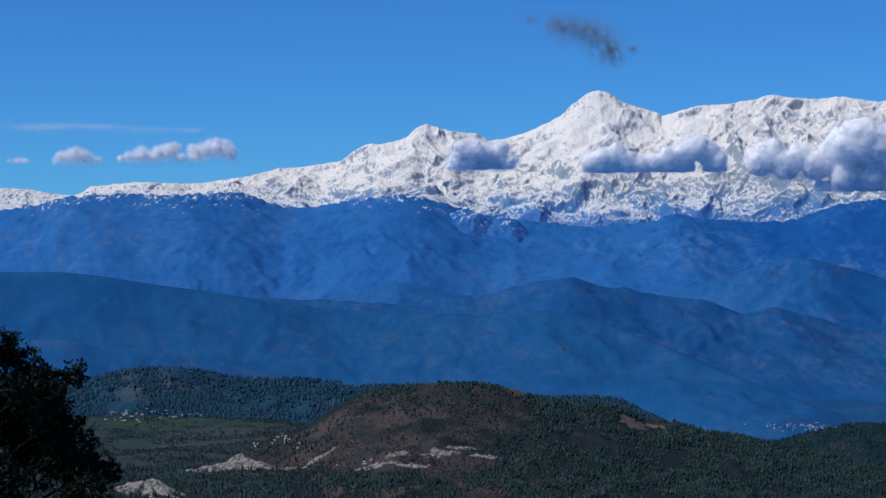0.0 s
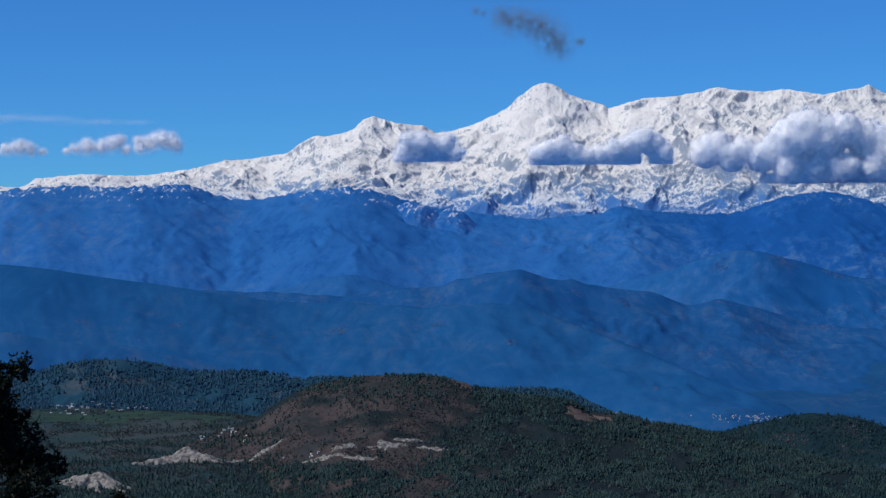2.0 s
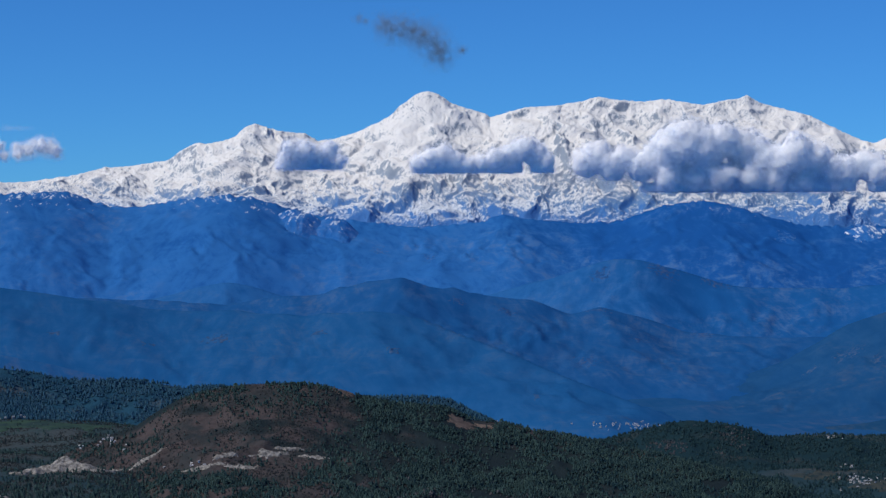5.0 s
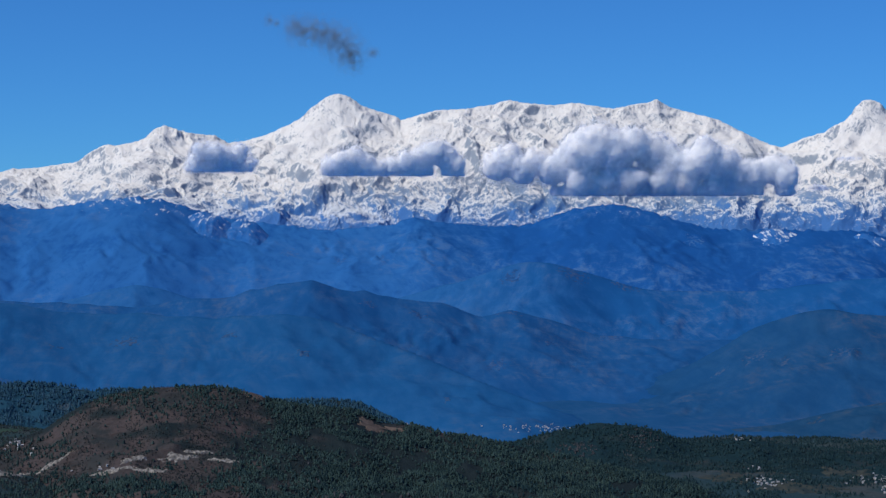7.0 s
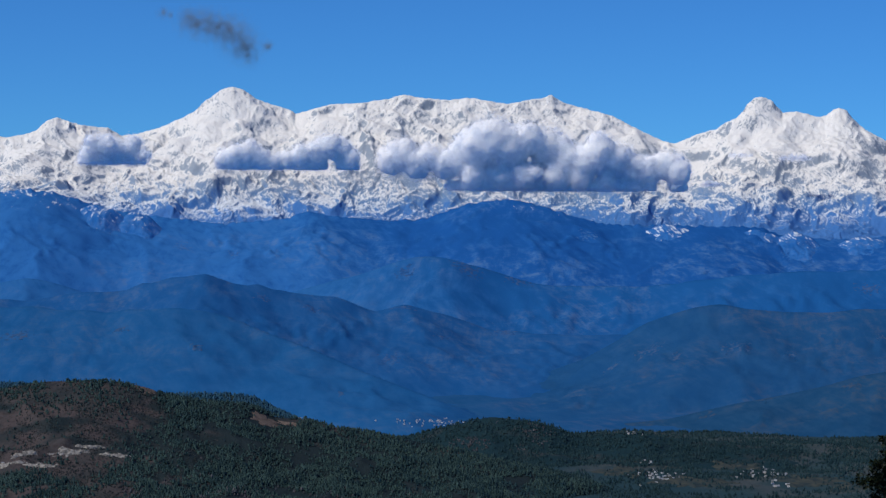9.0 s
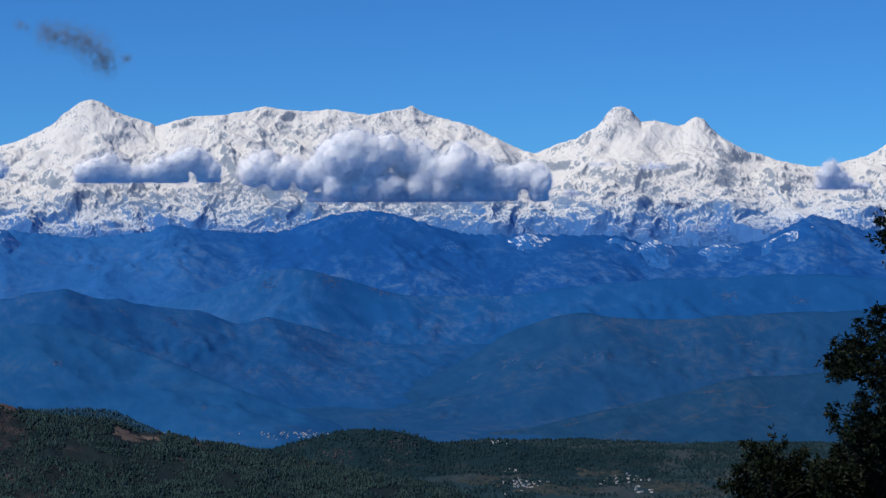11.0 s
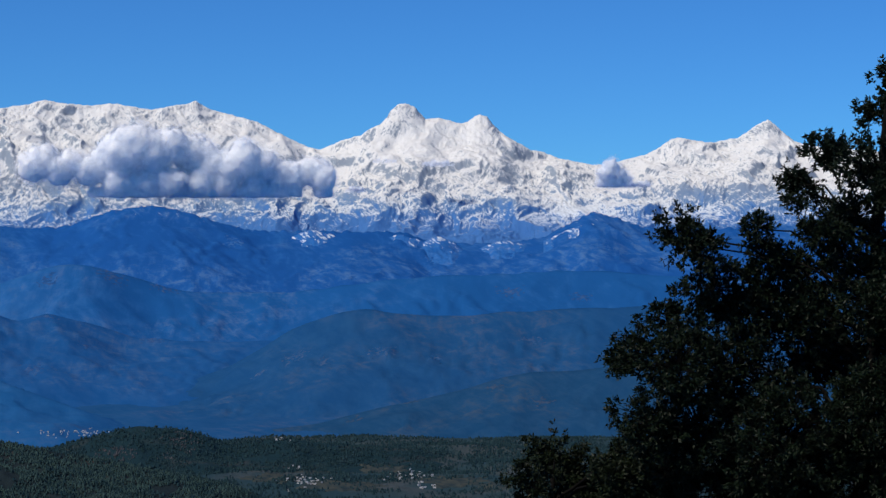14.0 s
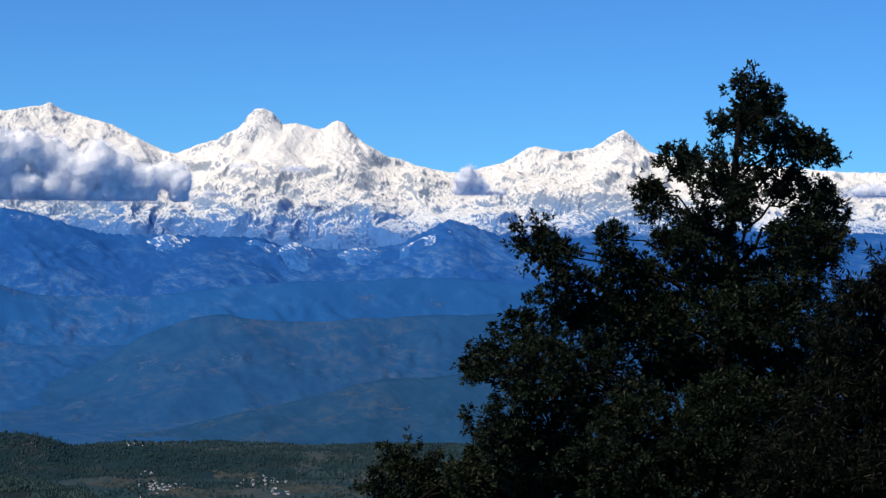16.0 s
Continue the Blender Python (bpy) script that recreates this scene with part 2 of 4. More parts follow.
# ---------------------------------------------------------------- noise and meshes
def perlin(x, y, seed=0):
    x, y = np.broadcast_arrays(np.asarray(x, float), np.asarray(y, float))
    xi, yi = np.floor(x).astype(np.int64), np.floor(y).astype(np.int64)
    xf, yf = x - xi, y - yi

    def corner(i, j):
        n = ((xi + i) * 374761393 + (yi + j) * 668265263 + seed * 974634777) & 0xFFFFFFFF
        n = ((n ^ (n >> 13)) * 1274126177) & 0xFFFFFFFF
        a = ((n ^ (n >> 16)) & 0xFFFF) / 65536.0 * 2 * np.pi
        return np.cos(a) * (xf - i) + np.sin(a) * (yf - j)

    u, v = xf ** 3 * (xf * (xf * 6 - 15) + 10), yf ** 3 * (yf * (yf * 6 - 15) + 10)
    low = corner(0, 0) * (1 - u) + corner(1, 0) * u
    return (low * (1 - v) + (corner(0, 1) * (1 - u) + corner(1, 1) * u) * v) * 1.5


def fbm(x, y, octaves=4, seed=0, gain=0.5):
    total, a = 0.0, 1.0
    for k in range(octaves):
        total = total + a * perlin(x * 2 ** k, y * 2 ** k, seed + 31 * k)
        a *= gain
    return total


def crag(x, y, seed=0):
    """0 in the gullies, 1 on the sharp edges."""
    return 1 - np.minimum(np.abs(perlin(x, y, seed)) * 2.0, 1.0)


def smooth(a, b, x):
    t = np.clip((x - a) / (b - a), 0, 1)
    return t * t * (3 - 2 * t)


def polar(bearing, r, z):
    b = np.radians(bearing)
    return np.stack(np.broadcast_arrays(r * np.sin(b), r * np.cos(b), z), -1)


def grid_mesh(name, pts, material, smooth_faces=True):
    """A sheet from a rows x columns grid of places."""
    rows, cols = pts.shape[:2]
    i = np.arange(rows * cols).reshape(rows, cols)
    quads = np.stack([i[:-1, :-1], i[:-1, 1:], i[1:, 1:], i[1:, :-1]], -1).reshape(-1, 4)
    return raw_mesh(name, pts.reshape(-1, 3), quads, material, smooth_faces)


def raw_mesh(name, verts, faces, material, smooth_faces=False):
    me = bpy.data.meshes.new(name)
    k = faces.shape[1]
    me.vertices.add(len(verts)), me.loops.add(faces.size), me.polygons.add(len(faces))
    me.vertices.foreach_set("co", np.ascontiguousarray(verts, np.float32).ravel())
    me.loops.foreach_set("vertex_index", np.ascontiguousarray(faces, np.int32).ravel())
    me.polygons.foreach_set("loop_start", np.arange(0, faces.size, k, dtype=np.int32))
    me.polygons.foreach_set("use_smooth", np.full(len(faces), smooth_faces))
    me.update(calc_edges=True)
    me.validate()
    me.materials.append(material)
    return me


def part(name, mesh, parent, label=""):
    ob = new(name, mesh)
    ob.parent = parent
    if label:
        ob["label"] = label
    return ob


def crest_line(crest, bearing, soften=0.12):
    """The rise of a skyline, in degrees, with its corners slightly rounded."""
    b, e = np.array(crest).T
    k = np.linspace(-1, 1, 7)
    return sum(np.interp(bearing + soften * o, b, e) for o in k) / len(k)


def rise(r, degrees):
    return EYE + r * np.tan(np.radians(degrees))


def ridge_height(bearing, r, crest, rc, front, back, foot, relief, seed, wander=0.0, spur=140.0, power=1.0, soften=0.12, jag=0.0, octaves=4, stretch=1.4, lean=None, broad=0.28):
    """Height of a mountain ridge: its crest on the skyline, spurs and gullies carved into the slopes."""
    along = np.radians(bearing) * rc
    rc_here = rc + wander * fbm(along / 420, 0 * along + seed, 2, seed)
    if lean:      # where the ridge runs towards the viewpoint: first and last bearing, and by how much
        rc_here = rc_here + lean[2] * smooth(lean[0], lean[1], bearing)
    s = np.where(r < rc_here, 1 - (rc_here - r) / front, 1 - (r - rc_here) / back)
    t = np.clip(s, 0, 1)
    near_top = smooth(0.9 if broad < 0.5 else 0.87, 1.0, t)
    sway = bearing + 0.3 * fbm(along / 70, r / 70, 2, seed + 12) * (1 - near_top)
    zc = rise(rc_here, crest_line(crest, bearing, soften)) * near_top + rise(rc_here, crest_line(crest, sway, soften + broad)) * (1 - near_top)
    zc = zc + jag * fbm(along / 14, along * 0, 4, seed + 5) * smooth(0.955, 1.0, t)
    d = rc_here - r
    wx = along + 0.35 * spur * fbm(along / spur * 0.8, d / spur * 0.8, 3, seed + 9)
    wd = (d + 0.35 * spur * fbm(along / spur * 0.8 + 7, d / spur * 0.8, 3, seed + 10)) / stretch
    # branching edges: each finer set stands on the edges of the coarser one
    high, weight, amp, total = 0.0, 1.0, 1.0, 0.0
    for k in range(octaves):
        f, turn = 2.05 ** k / spur, 0.6 * k
        edge = crag((wx * math.cos(turn) + wd * math.sin(turn)) * f, (wd * math.cos(turn) - wx * math.sin(turn)) * f, seed + 1 + k) ** 1.6
        low = 0.3 + 0.7 * smooth(0.25, 0.8, t) if k < 2 else 1.0
        high = high + amp * (1 - low * (1 - weight * edge))
        total += amp
        weight = np.clip(0.25 + 1.5 * edge, 0, 1)
        amp *= 0.52
    carve = 1 - high / total
    env = np.clip(1.6 * (1 - t) ** 0.75, 0, 1) * (0.26 + 0.74 * smooth(0.1, 0.75, t)) * smooth(0.0, 0.1, t)
    return foot + (zc - foot) * t ** power - relief * carve * env + np.minimum(s, 0) * front * 0.35


def gullies(x, y, h, size, strength, seed):
    """Carve one set of branching gullies that run down the slopes of a height field: x across, y in depth, size between ribs."""
    gy, gx = np.gradient(h, y, x)
    slope = np.hypot(gx, gy) + 1e-6
    ax, ay = -gy / slope, gx / slope
    cell = 1.35 * size
    cx, cy = np.broadcast_to(x[None, :] / cell, h.shape), np.broadcast_to(y[:, None] / cell, h.shape)
    ix, iy = np.floor(cx).astype(np.int64), np.floor(cy).astype(np.int64)
    c = s = w = 0.0
    for i in (-1, 0, 1):
        for j in (-1, 0, 1):
            n = ((ix + i) * 374761393 + (iy + j) * 668265263 + seed * 974634777) & 0xFFFFFFFF
            n = ((n ^ (n >> 13)) * 1274126177) & 0xFFFFFFFF
            n = n ^ (n >> 16)
            dx, dy = cx - (ix + i + (n & 0xFF) / 255.0), cy - (iy + j + (n >> 8 & 0xFF) / 255.0)
            near = np.exp(-2.4 * (dx * dx + dy * dy))
            phase = 2 * np.pi * 1.35 * (dx * ax + dy * ay)
            c, s, w = c + near * np.cos(phase), s + near * np.sin(phase), w + near
    size_cs = np.hypot(c, s)
    c = c / np.maximum(size_cs, 0.3 * w)
    rib = 1 - 2 * np.sqrt(np.clip((1 - c) / 2, 0, 1))
    return h + strength * size * (rib - 0.35) * np.minimum(slope / 0.3, 1.0)


SHEETS = {}      # name of a ridge: first bearing, step, distances, heights


def on_sheet(name, bearing, r):
    """Height of a built ridge at a place, between its grid's corners."""
    b0, step, rows, z = SHEETS[name]
    u = np.clip((bearing - b0) / step, 0, z.shape[1] - 1.001)
    v = np.clip(np.interp(r, rows, np.arange(len(rows))), 0, len(rows) - 1.001)
    i, j = v.astype(int), u.astype(int)
    fv, fu = v - i, u - j
    return (z[i, j] * (1 - fu) + z[i, j + 1] * fu) * (1 - fv) + (z[i + 1, j] * (1 - fu) + z[i + 1, j + 1] * fu) * fv


def ridge(name, spec, b0, b1, step, r_rows, material, label, category="ridge", group="", ribs=()):
    """ribs: sets of gullies, each with its spacing in metres and its depth."""
    cols = int((b1 - b0) / step) + 1
    bearing = np.linspace(b0, b1, cols)
    r = np.asarray(r_rows, float)
    z = ridge_height(bearing[None, :], r[:, None], **spec)
    if ribs:
        whole = z
        for k, (size, strength) in enumerate(ribs):
            z = gullies(np.radians(bearing) * spec["rc"], r, z, size, strength, spec["seed"] + 3 * k)
        # the crest keeps its line
        zc = rise(r[:, None], crest_line(spec["crest"], bearing)[None, :])
        z = whole + (z - whole) * smooth(0, 26, zc - whole + 4)
    SHEETS[name] = (b0, (b1 - b0) / (cols - 1), r, z)
    ob = new(name, grid_mesh(name, polar(bearing[None, :], r[:, None], z), material))
    return tagged(ob, label, category, group)


# ---------------------------------------------------------------- ground
def ground_height(bearing, r):
    b = np.radians(bearing)
    x, y = r * np.sin(b), r * np.cos(b)
    front = np.interp(r, (0, 5, 40, 200, 600, 1000), (198.4, 198.0, 188.5, 150, 68, 40))
    shelf = 49 - 40 * smooth(-4.5, 0, bearing) + 14 * smooth(9, 12, bearing)
    z = np.where(r > 1000, 40 + (shelf - 40) * smooth(1000, 1180, r), front)
    z = z * (1 - smooth(1900, 2200, r))
    z = z + 5 * fbm(x / 160, y / 160, 4, 3) * smooth(120, 900, r) * (1 - 0.8 * smooth(2000, 2400, r))
    return z


bearings = np.concatenate([np.arange(-180, -26, 2.0), np.arange(-26, 46, 0.2), np.arange(46, 178, 4.0), [180.0]])[None, :]
radii = np.concatenate([[0.0], np.linspace(2, 40, 14), np.linspace(50, 1000, 34), np.linspace(1010, 2000, 120), np.linspace(2030, 4950, 60)])[:, None]
ground = new("ground", grid_mesh("ground", polar(bearings, radii, ground_height(bearings, radii)), GROUND))
tagged(ground, "wooded valley floor and slopes under the viewpoint", "ground", kind="structure")

# ---------------------------------------------------------------- snow range
# skyline of each massif: bearing and rise in degrees, from saddle to saddle
WEST = [(-22, 1.5), (-13.1, 1.69), (-11.5, 1.62), (-10.5, 1.45), (-10.1, 1.47), (-9.8, 1.69), (-8.5, 1.83), (-7.6, 1.79), (-6.8, 1.79), (-5.4, 2.0), (-4.56, 2.22), (-4.0, 2.24), (-2.83, 2.43)]
TWIN = [(-2.83, 2.43), (-2.5, 2.69), (-2.1, 2.91), (-1.8, 2.88), (-1.3, 2.98), (-1.0, 3.09), (-0.74, 3.35), (-0.45, 3.46), (-0.14, 3.35), (0.26, 3.24), (0.92, 3.19), (1.29, 2.99)]
TRIDENT = [(1.29, 2.99), (1.68, 3.02), (2.32, 3.2), (2.79, 3.41), (3.26, 3.64), (3.61, 3.97), (3.93, 4.2), (4.16, 4.34), (4.4, 4.37), (4.68, 4.28), (5.03, 4.04), (5.47, 3.89), (5.94, 3.76), (6.11, 3.64)]
WALL = [(6.11, 3.64), (6.64, 3.79), (7.14, 3.92), (7.96, 3.96), (8.74, 4.09), (9.13, 4.21), (9.51, 4.13), (10.43, 4.05), (10.94, 4.13), (12.05, 3.95), (12.6, 4.07), (13.02, 4.12), (13.27, 4.21), (13.61, 3.99), (14.94, 3.64), (15.56, 3.32), (16.41, 2.91), (16.72, 2.86)]
GODDESS = [(16.72, 2.88), (17.32, 3.12), (17.87, 3.26), (18.06, 3.42), (18.38, 3.55), (18.58, 3.74), (18.69, 3.96), (18.9, 4.11), (19.09, 4.15), (19.33, 4.07), (19.53, 3.86), (19.66, 3.7), (20.01, 3.75), (20.64, 3.58), (20.84, 3.62), (21.03, 3.78), (21.19, 3.83), (21.4, 3.75), (21.59, 3.51), (21.9, 3.23), (22.61, 2.83), (22.93, 2.78), (23.4, 2.59), (24.35, 2.4)]
FORT = [(24.35, 2.4), (24.82, 2.43), (25.38, 2.58), (25.77, 2.66), (26.16, 2.86), (26.48, 3.08), (26.71, 3.15), (27.57, 2.99), (28.35, 3.12), (28.59, 3.26), (28.9, 3.49), (29.18, 3.61), (29.36, 3.49), (29.6, 3.25), (29.9, 3.01), (30.29, 2.88), (32.3, 2.68), (35.2, 2.44), (36.4, 2.42), (46, 2.2)]
SKYLINE = WEST + TWIN[1:] + TRIDENT[1:] + WALL[1:] + GODDESS[1:] + FORT[1:]
snow_b, snow_r, SNOW_RC, SNOW_FRONT, SNOW_FOOT = np.linspace(-18, 39, 2200), np.concatenate([np.linspace(3860, 4372, 142), np.linspace(4375, 4590, 56), np.linspace(4640, 4900, 6)]), 4480, 560, 212
FACES = ((3.7, 0.8, 0.5), (19.6, 1.3, 0.5), (15.3, 1.0, 0.55), (-1.2, 0.7, 0.35), (28.6, 0.8, 0.35))      # smooth snow faces: bearing, half width, how smooth


def snow_range():
    """The whole range as one height field: crest on the skyline, then branching ribs and gullies from coarse to fine."""
    b, r = snow_b[None, :], snow_r[:, None]
    along = np.radians(b) * SNOW_RC
    rc = SNOW_RC + 75 * fbm(along / 420, 0 * along + 11, 2, 11)
    t = np.clip(np.where(r < rc, 1 - (rc - r) / SNOW_FRONT, 1 - (r - rc) / 420), 0, 1)
    top = smooth(0.86, 1.0, t)
    sway = b + 0.45 * fbm(along / 120, r / 120, 3, 23) * (1 - top)
    zc = rise(rc, crest_line(SKYLINE, b, 0.04)) * top + rise(rc, crest_line(SKYLINE, sway, 0.75)) * (1 - top)
    z = SNOW_FOOT + (zc - SNOW_FOOT) * t ** 1.12
    z = z + 22 * fbm(along / 330, r / 260, 3, 31) * smooth(1.0, 0.8, t) * smooth(0, 0.2, t)
    quiet = 1.0
    for middle, half, share in FACES:
        quiet = quiet * (1 - share * np.exp(-((b - middle) / half) ** 2) * smooth(0.45, 0.75, t))
    # leaning ribs, one way here and the other way there, each finer set standing on the coarser one
    room = smooth(1.0, 0.96, t) * smooth(0.0, 0.15, t)
    u, v = along + 26 * fbm(along / 90, r / 60, 3, 51), (rc - r) * 0.62 + 20 * fbm(along / 90 + 9, r / 60, 3, 52)
    weight, tall = 1.0, np.clip((zc - SNOW_FOOT) / 240, 0.3, 1)
    for k, (size, depth) in enumerate(((170, 17), (85, 10), (44, 4.8), (23, 3.0), (12, 2.2), (6.5, 1.5))):
        sets = []
        for lean in (0.65, -0.6):
            p, q = u * math.cos(lean) + v * math.sin(lean), v * math.cos(lean) - u * math.sin(lean)
            sets.append(crag(p / size + 3 * k, q / (size * (2.0 if size > 60 else 3.2)), 61 + k + int(10 * lean)) ** 1.25)
        side = smooth(-0.22, 0.22, fbm(along / (170 - 12 * k), r / 190, 2, 71 + k))
        edge = sets[0] * side + sets[1] * (1 - side)
        z = z + depth * (tall if size > 20 else 1.0) * (weight * edge - 0.42) * (room if size > 30 else smooth(1.0, 0.985, t)) * (quiet if k else 1.0)
        weight = np.clip(0.4 + 1.1 * edge, 0, 1)
    x = np.radians(snow_b) * SNOW_RC
    z = z + (gullies(x, snow_r, z, 13, 0.022, 40) - z) * smooth(1.0, 0.95, t) * quiet
    # small teeth along the skyline, each column shifted to fit the camera's view
    want = crest_line(SKYLINE, snow_b, 0.02) + 0.022 * fbm(x / 16, x * 0, 4, 9)
    even = np.hanning(61) / np.hanning(61).sum()
    for reach_down, blur in ((0.35, True), (0.9, False), (0.97, False)):
        off = want - np.degrees(np.arctan2(z - EYE, r)).max(0)
        if blur:
            off = np.convolve(np.pad(off, 30, "edge"), even, "valid")
        z = z + np.radians(off)[None, :] * r * smooth(reach_down, 1.0, t)
    return z


snow_z = snow_range()
for b0, b1, label in (
    (-18, -2.84, "low snow-covered mountain ridge with grey rock"),
    (-2.84, 1.28, "snow-covered mountain with a blunt shoulder summit"),
    (1.28, 6.12, "tall white pyramid mountain with a shadowed east face"),
    (6.12, 16.72, "long snow-covered mountain wall with several low tops"),
    (16.72, 24.32, "snow-covered mountain with a domed main peak and twin"),
    (24.32, 39.0, "snow-covered mountain with a sharp pointed peak"),
):
    i, j = np.searchsorted(snow_b, (b0, b1))
    cols = slice(max(i - 1, 0), j)
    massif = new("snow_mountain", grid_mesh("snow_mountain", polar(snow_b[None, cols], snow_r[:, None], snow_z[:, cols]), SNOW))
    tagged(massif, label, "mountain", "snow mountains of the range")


# ---------------------------------------------------------------- blue ridges
FOOT = [(-22, 0.7), (-13.1, 0.92), (-11.3, 1.16), (-10.5, 1.41), (-9.0, 1.52), (-7.6, 1.48), (-5.6, 1.56), (-5.1, 1.37), (-4.6, 1.18), (-3.85, 1.12), (-2.3, 1.37), (-1.3, 1.48), (-0.5, 1.4), (0.26, 1.18), (1.05, 0.93), (1.84, 0.8), (2.8, 0.71), (4.05, 0.56), (5.8, 0.71), (6.48, 0.95), (7.0, 0.82), (8.7, 0.69), (9.7, 0.73), (10.3, 0.95), (11.0, 1.18), (11.7, 1.29), (12.3, 1.29), (13.1, 1.09), (13.85, 0.85), (14.6, 0.64), (15.5, 0.6), (17.4, 0.58), (18.5, 0.56), (19.05, 0.55), (19.8, 0.26), (21.8, 0.22), (22.9, 0.38), (23.7, 0.77), (24.35, 1.13), (25.1, 0.88), (25.8, 0.65), (27.6, 0.61), (32.3, 0.8), (46, 0.7)]
foot_spec = dict(crest=FOOT, rc=3700, front=560, back=900, foot=60, relief=4, seed=23, wander=60, spur=150, power=0.85, jag=4.0)
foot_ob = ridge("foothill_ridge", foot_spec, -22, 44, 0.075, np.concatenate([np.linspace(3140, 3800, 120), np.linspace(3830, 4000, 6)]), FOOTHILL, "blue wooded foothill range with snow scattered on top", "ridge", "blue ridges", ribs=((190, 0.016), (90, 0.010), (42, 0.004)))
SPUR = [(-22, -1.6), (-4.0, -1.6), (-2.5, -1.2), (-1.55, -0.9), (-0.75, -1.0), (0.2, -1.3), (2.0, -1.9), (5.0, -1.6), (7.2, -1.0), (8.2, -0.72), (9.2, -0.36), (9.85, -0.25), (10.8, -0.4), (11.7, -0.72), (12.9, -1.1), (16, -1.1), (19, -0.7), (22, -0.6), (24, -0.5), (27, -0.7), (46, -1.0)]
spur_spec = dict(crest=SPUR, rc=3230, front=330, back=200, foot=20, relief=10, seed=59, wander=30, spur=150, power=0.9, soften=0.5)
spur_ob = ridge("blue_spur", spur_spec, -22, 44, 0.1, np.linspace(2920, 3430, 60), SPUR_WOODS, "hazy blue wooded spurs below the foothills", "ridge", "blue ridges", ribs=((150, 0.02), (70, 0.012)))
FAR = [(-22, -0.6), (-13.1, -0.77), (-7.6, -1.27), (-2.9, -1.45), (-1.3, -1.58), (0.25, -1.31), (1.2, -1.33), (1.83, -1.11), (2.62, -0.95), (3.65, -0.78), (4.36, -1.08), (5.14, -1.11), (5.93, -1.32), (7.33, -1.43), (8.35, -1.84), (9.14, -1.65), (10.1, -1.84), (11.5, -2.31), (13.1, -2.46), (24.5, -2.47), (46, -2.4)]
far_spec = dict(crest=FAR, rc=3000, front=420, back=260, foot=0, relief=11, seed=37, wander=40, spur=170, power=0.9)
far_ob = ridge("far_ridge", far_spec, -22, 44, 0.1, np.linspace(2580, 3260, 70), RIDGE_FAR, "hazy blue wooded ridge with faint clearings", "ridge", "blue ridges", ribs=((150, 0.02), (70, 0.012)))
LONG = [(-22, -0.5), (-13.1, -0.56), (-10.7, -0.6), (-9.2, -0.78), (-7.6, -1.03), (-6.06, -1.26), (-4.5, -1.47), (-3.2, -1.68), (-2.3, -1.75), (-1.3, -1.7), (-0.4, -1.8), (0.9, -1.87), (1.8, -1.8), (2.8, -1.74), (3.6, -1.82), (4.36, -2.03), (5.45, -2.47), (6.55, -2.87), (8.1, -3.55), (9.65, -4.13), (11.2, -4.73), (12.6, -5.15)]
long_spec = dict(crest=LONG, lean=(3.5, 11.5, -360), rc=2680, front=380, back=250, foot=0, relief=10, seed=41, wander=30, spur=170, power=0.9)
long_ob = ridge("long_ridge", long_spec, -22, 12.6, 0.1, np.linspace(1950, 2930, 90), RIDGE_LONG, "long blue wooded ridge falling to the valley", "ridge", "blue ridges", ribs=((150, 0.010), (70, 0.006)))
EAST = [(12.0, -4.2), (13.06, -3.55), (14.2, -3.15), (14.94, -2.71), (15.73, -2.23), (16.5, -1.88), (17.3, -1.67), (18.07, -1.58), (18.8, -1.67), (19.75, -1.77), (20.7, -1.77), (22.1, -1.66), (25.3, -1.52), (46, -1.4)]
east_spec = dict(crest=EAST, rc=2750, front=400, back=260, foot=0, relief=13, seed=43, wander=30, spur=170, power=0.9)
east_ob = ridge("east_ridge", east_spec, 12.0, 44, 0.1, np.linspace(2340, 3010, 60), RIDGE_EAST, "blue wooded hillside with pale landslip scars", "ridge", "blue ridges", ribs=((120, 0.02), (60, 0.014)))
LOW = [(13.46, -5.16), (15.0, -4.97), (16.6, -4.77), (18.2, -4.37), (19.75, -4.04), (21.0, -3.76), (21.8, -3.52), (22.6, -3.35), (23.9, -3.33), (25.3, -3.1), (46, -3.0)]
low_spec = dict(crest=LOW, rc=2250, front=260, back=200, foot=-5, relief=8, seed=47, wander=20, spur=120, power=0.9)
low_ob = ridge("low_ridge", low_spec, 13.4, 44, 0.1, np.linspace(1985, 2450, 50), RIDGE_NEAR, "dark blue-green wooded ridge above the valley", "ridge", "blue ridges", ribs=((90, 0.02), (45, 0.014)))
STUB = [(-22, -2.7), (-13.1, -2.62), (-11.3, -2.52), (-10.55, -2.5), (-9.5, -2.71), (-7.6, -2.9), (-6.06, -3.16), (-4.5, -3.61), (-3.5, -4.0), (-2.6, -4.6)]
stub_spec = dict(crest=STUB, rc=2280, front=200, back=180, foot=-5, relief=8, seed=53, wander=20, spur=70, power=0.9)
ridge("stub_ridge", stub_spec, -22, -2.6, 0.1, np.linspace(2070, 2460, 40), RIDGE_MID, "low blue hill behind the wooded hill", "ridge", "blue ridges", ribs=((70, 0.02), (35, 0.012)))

# A separate sheet, so the far floor carries painted haze blue.
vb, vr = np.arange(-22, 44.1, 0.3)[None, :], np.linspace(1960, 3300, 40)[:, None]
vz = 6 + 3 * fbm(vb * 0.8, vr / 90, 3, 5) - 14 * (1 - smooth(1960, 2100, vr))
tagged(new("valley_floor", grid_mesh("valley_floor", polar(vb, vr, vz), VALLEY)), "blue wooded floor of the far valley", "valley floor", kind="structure")
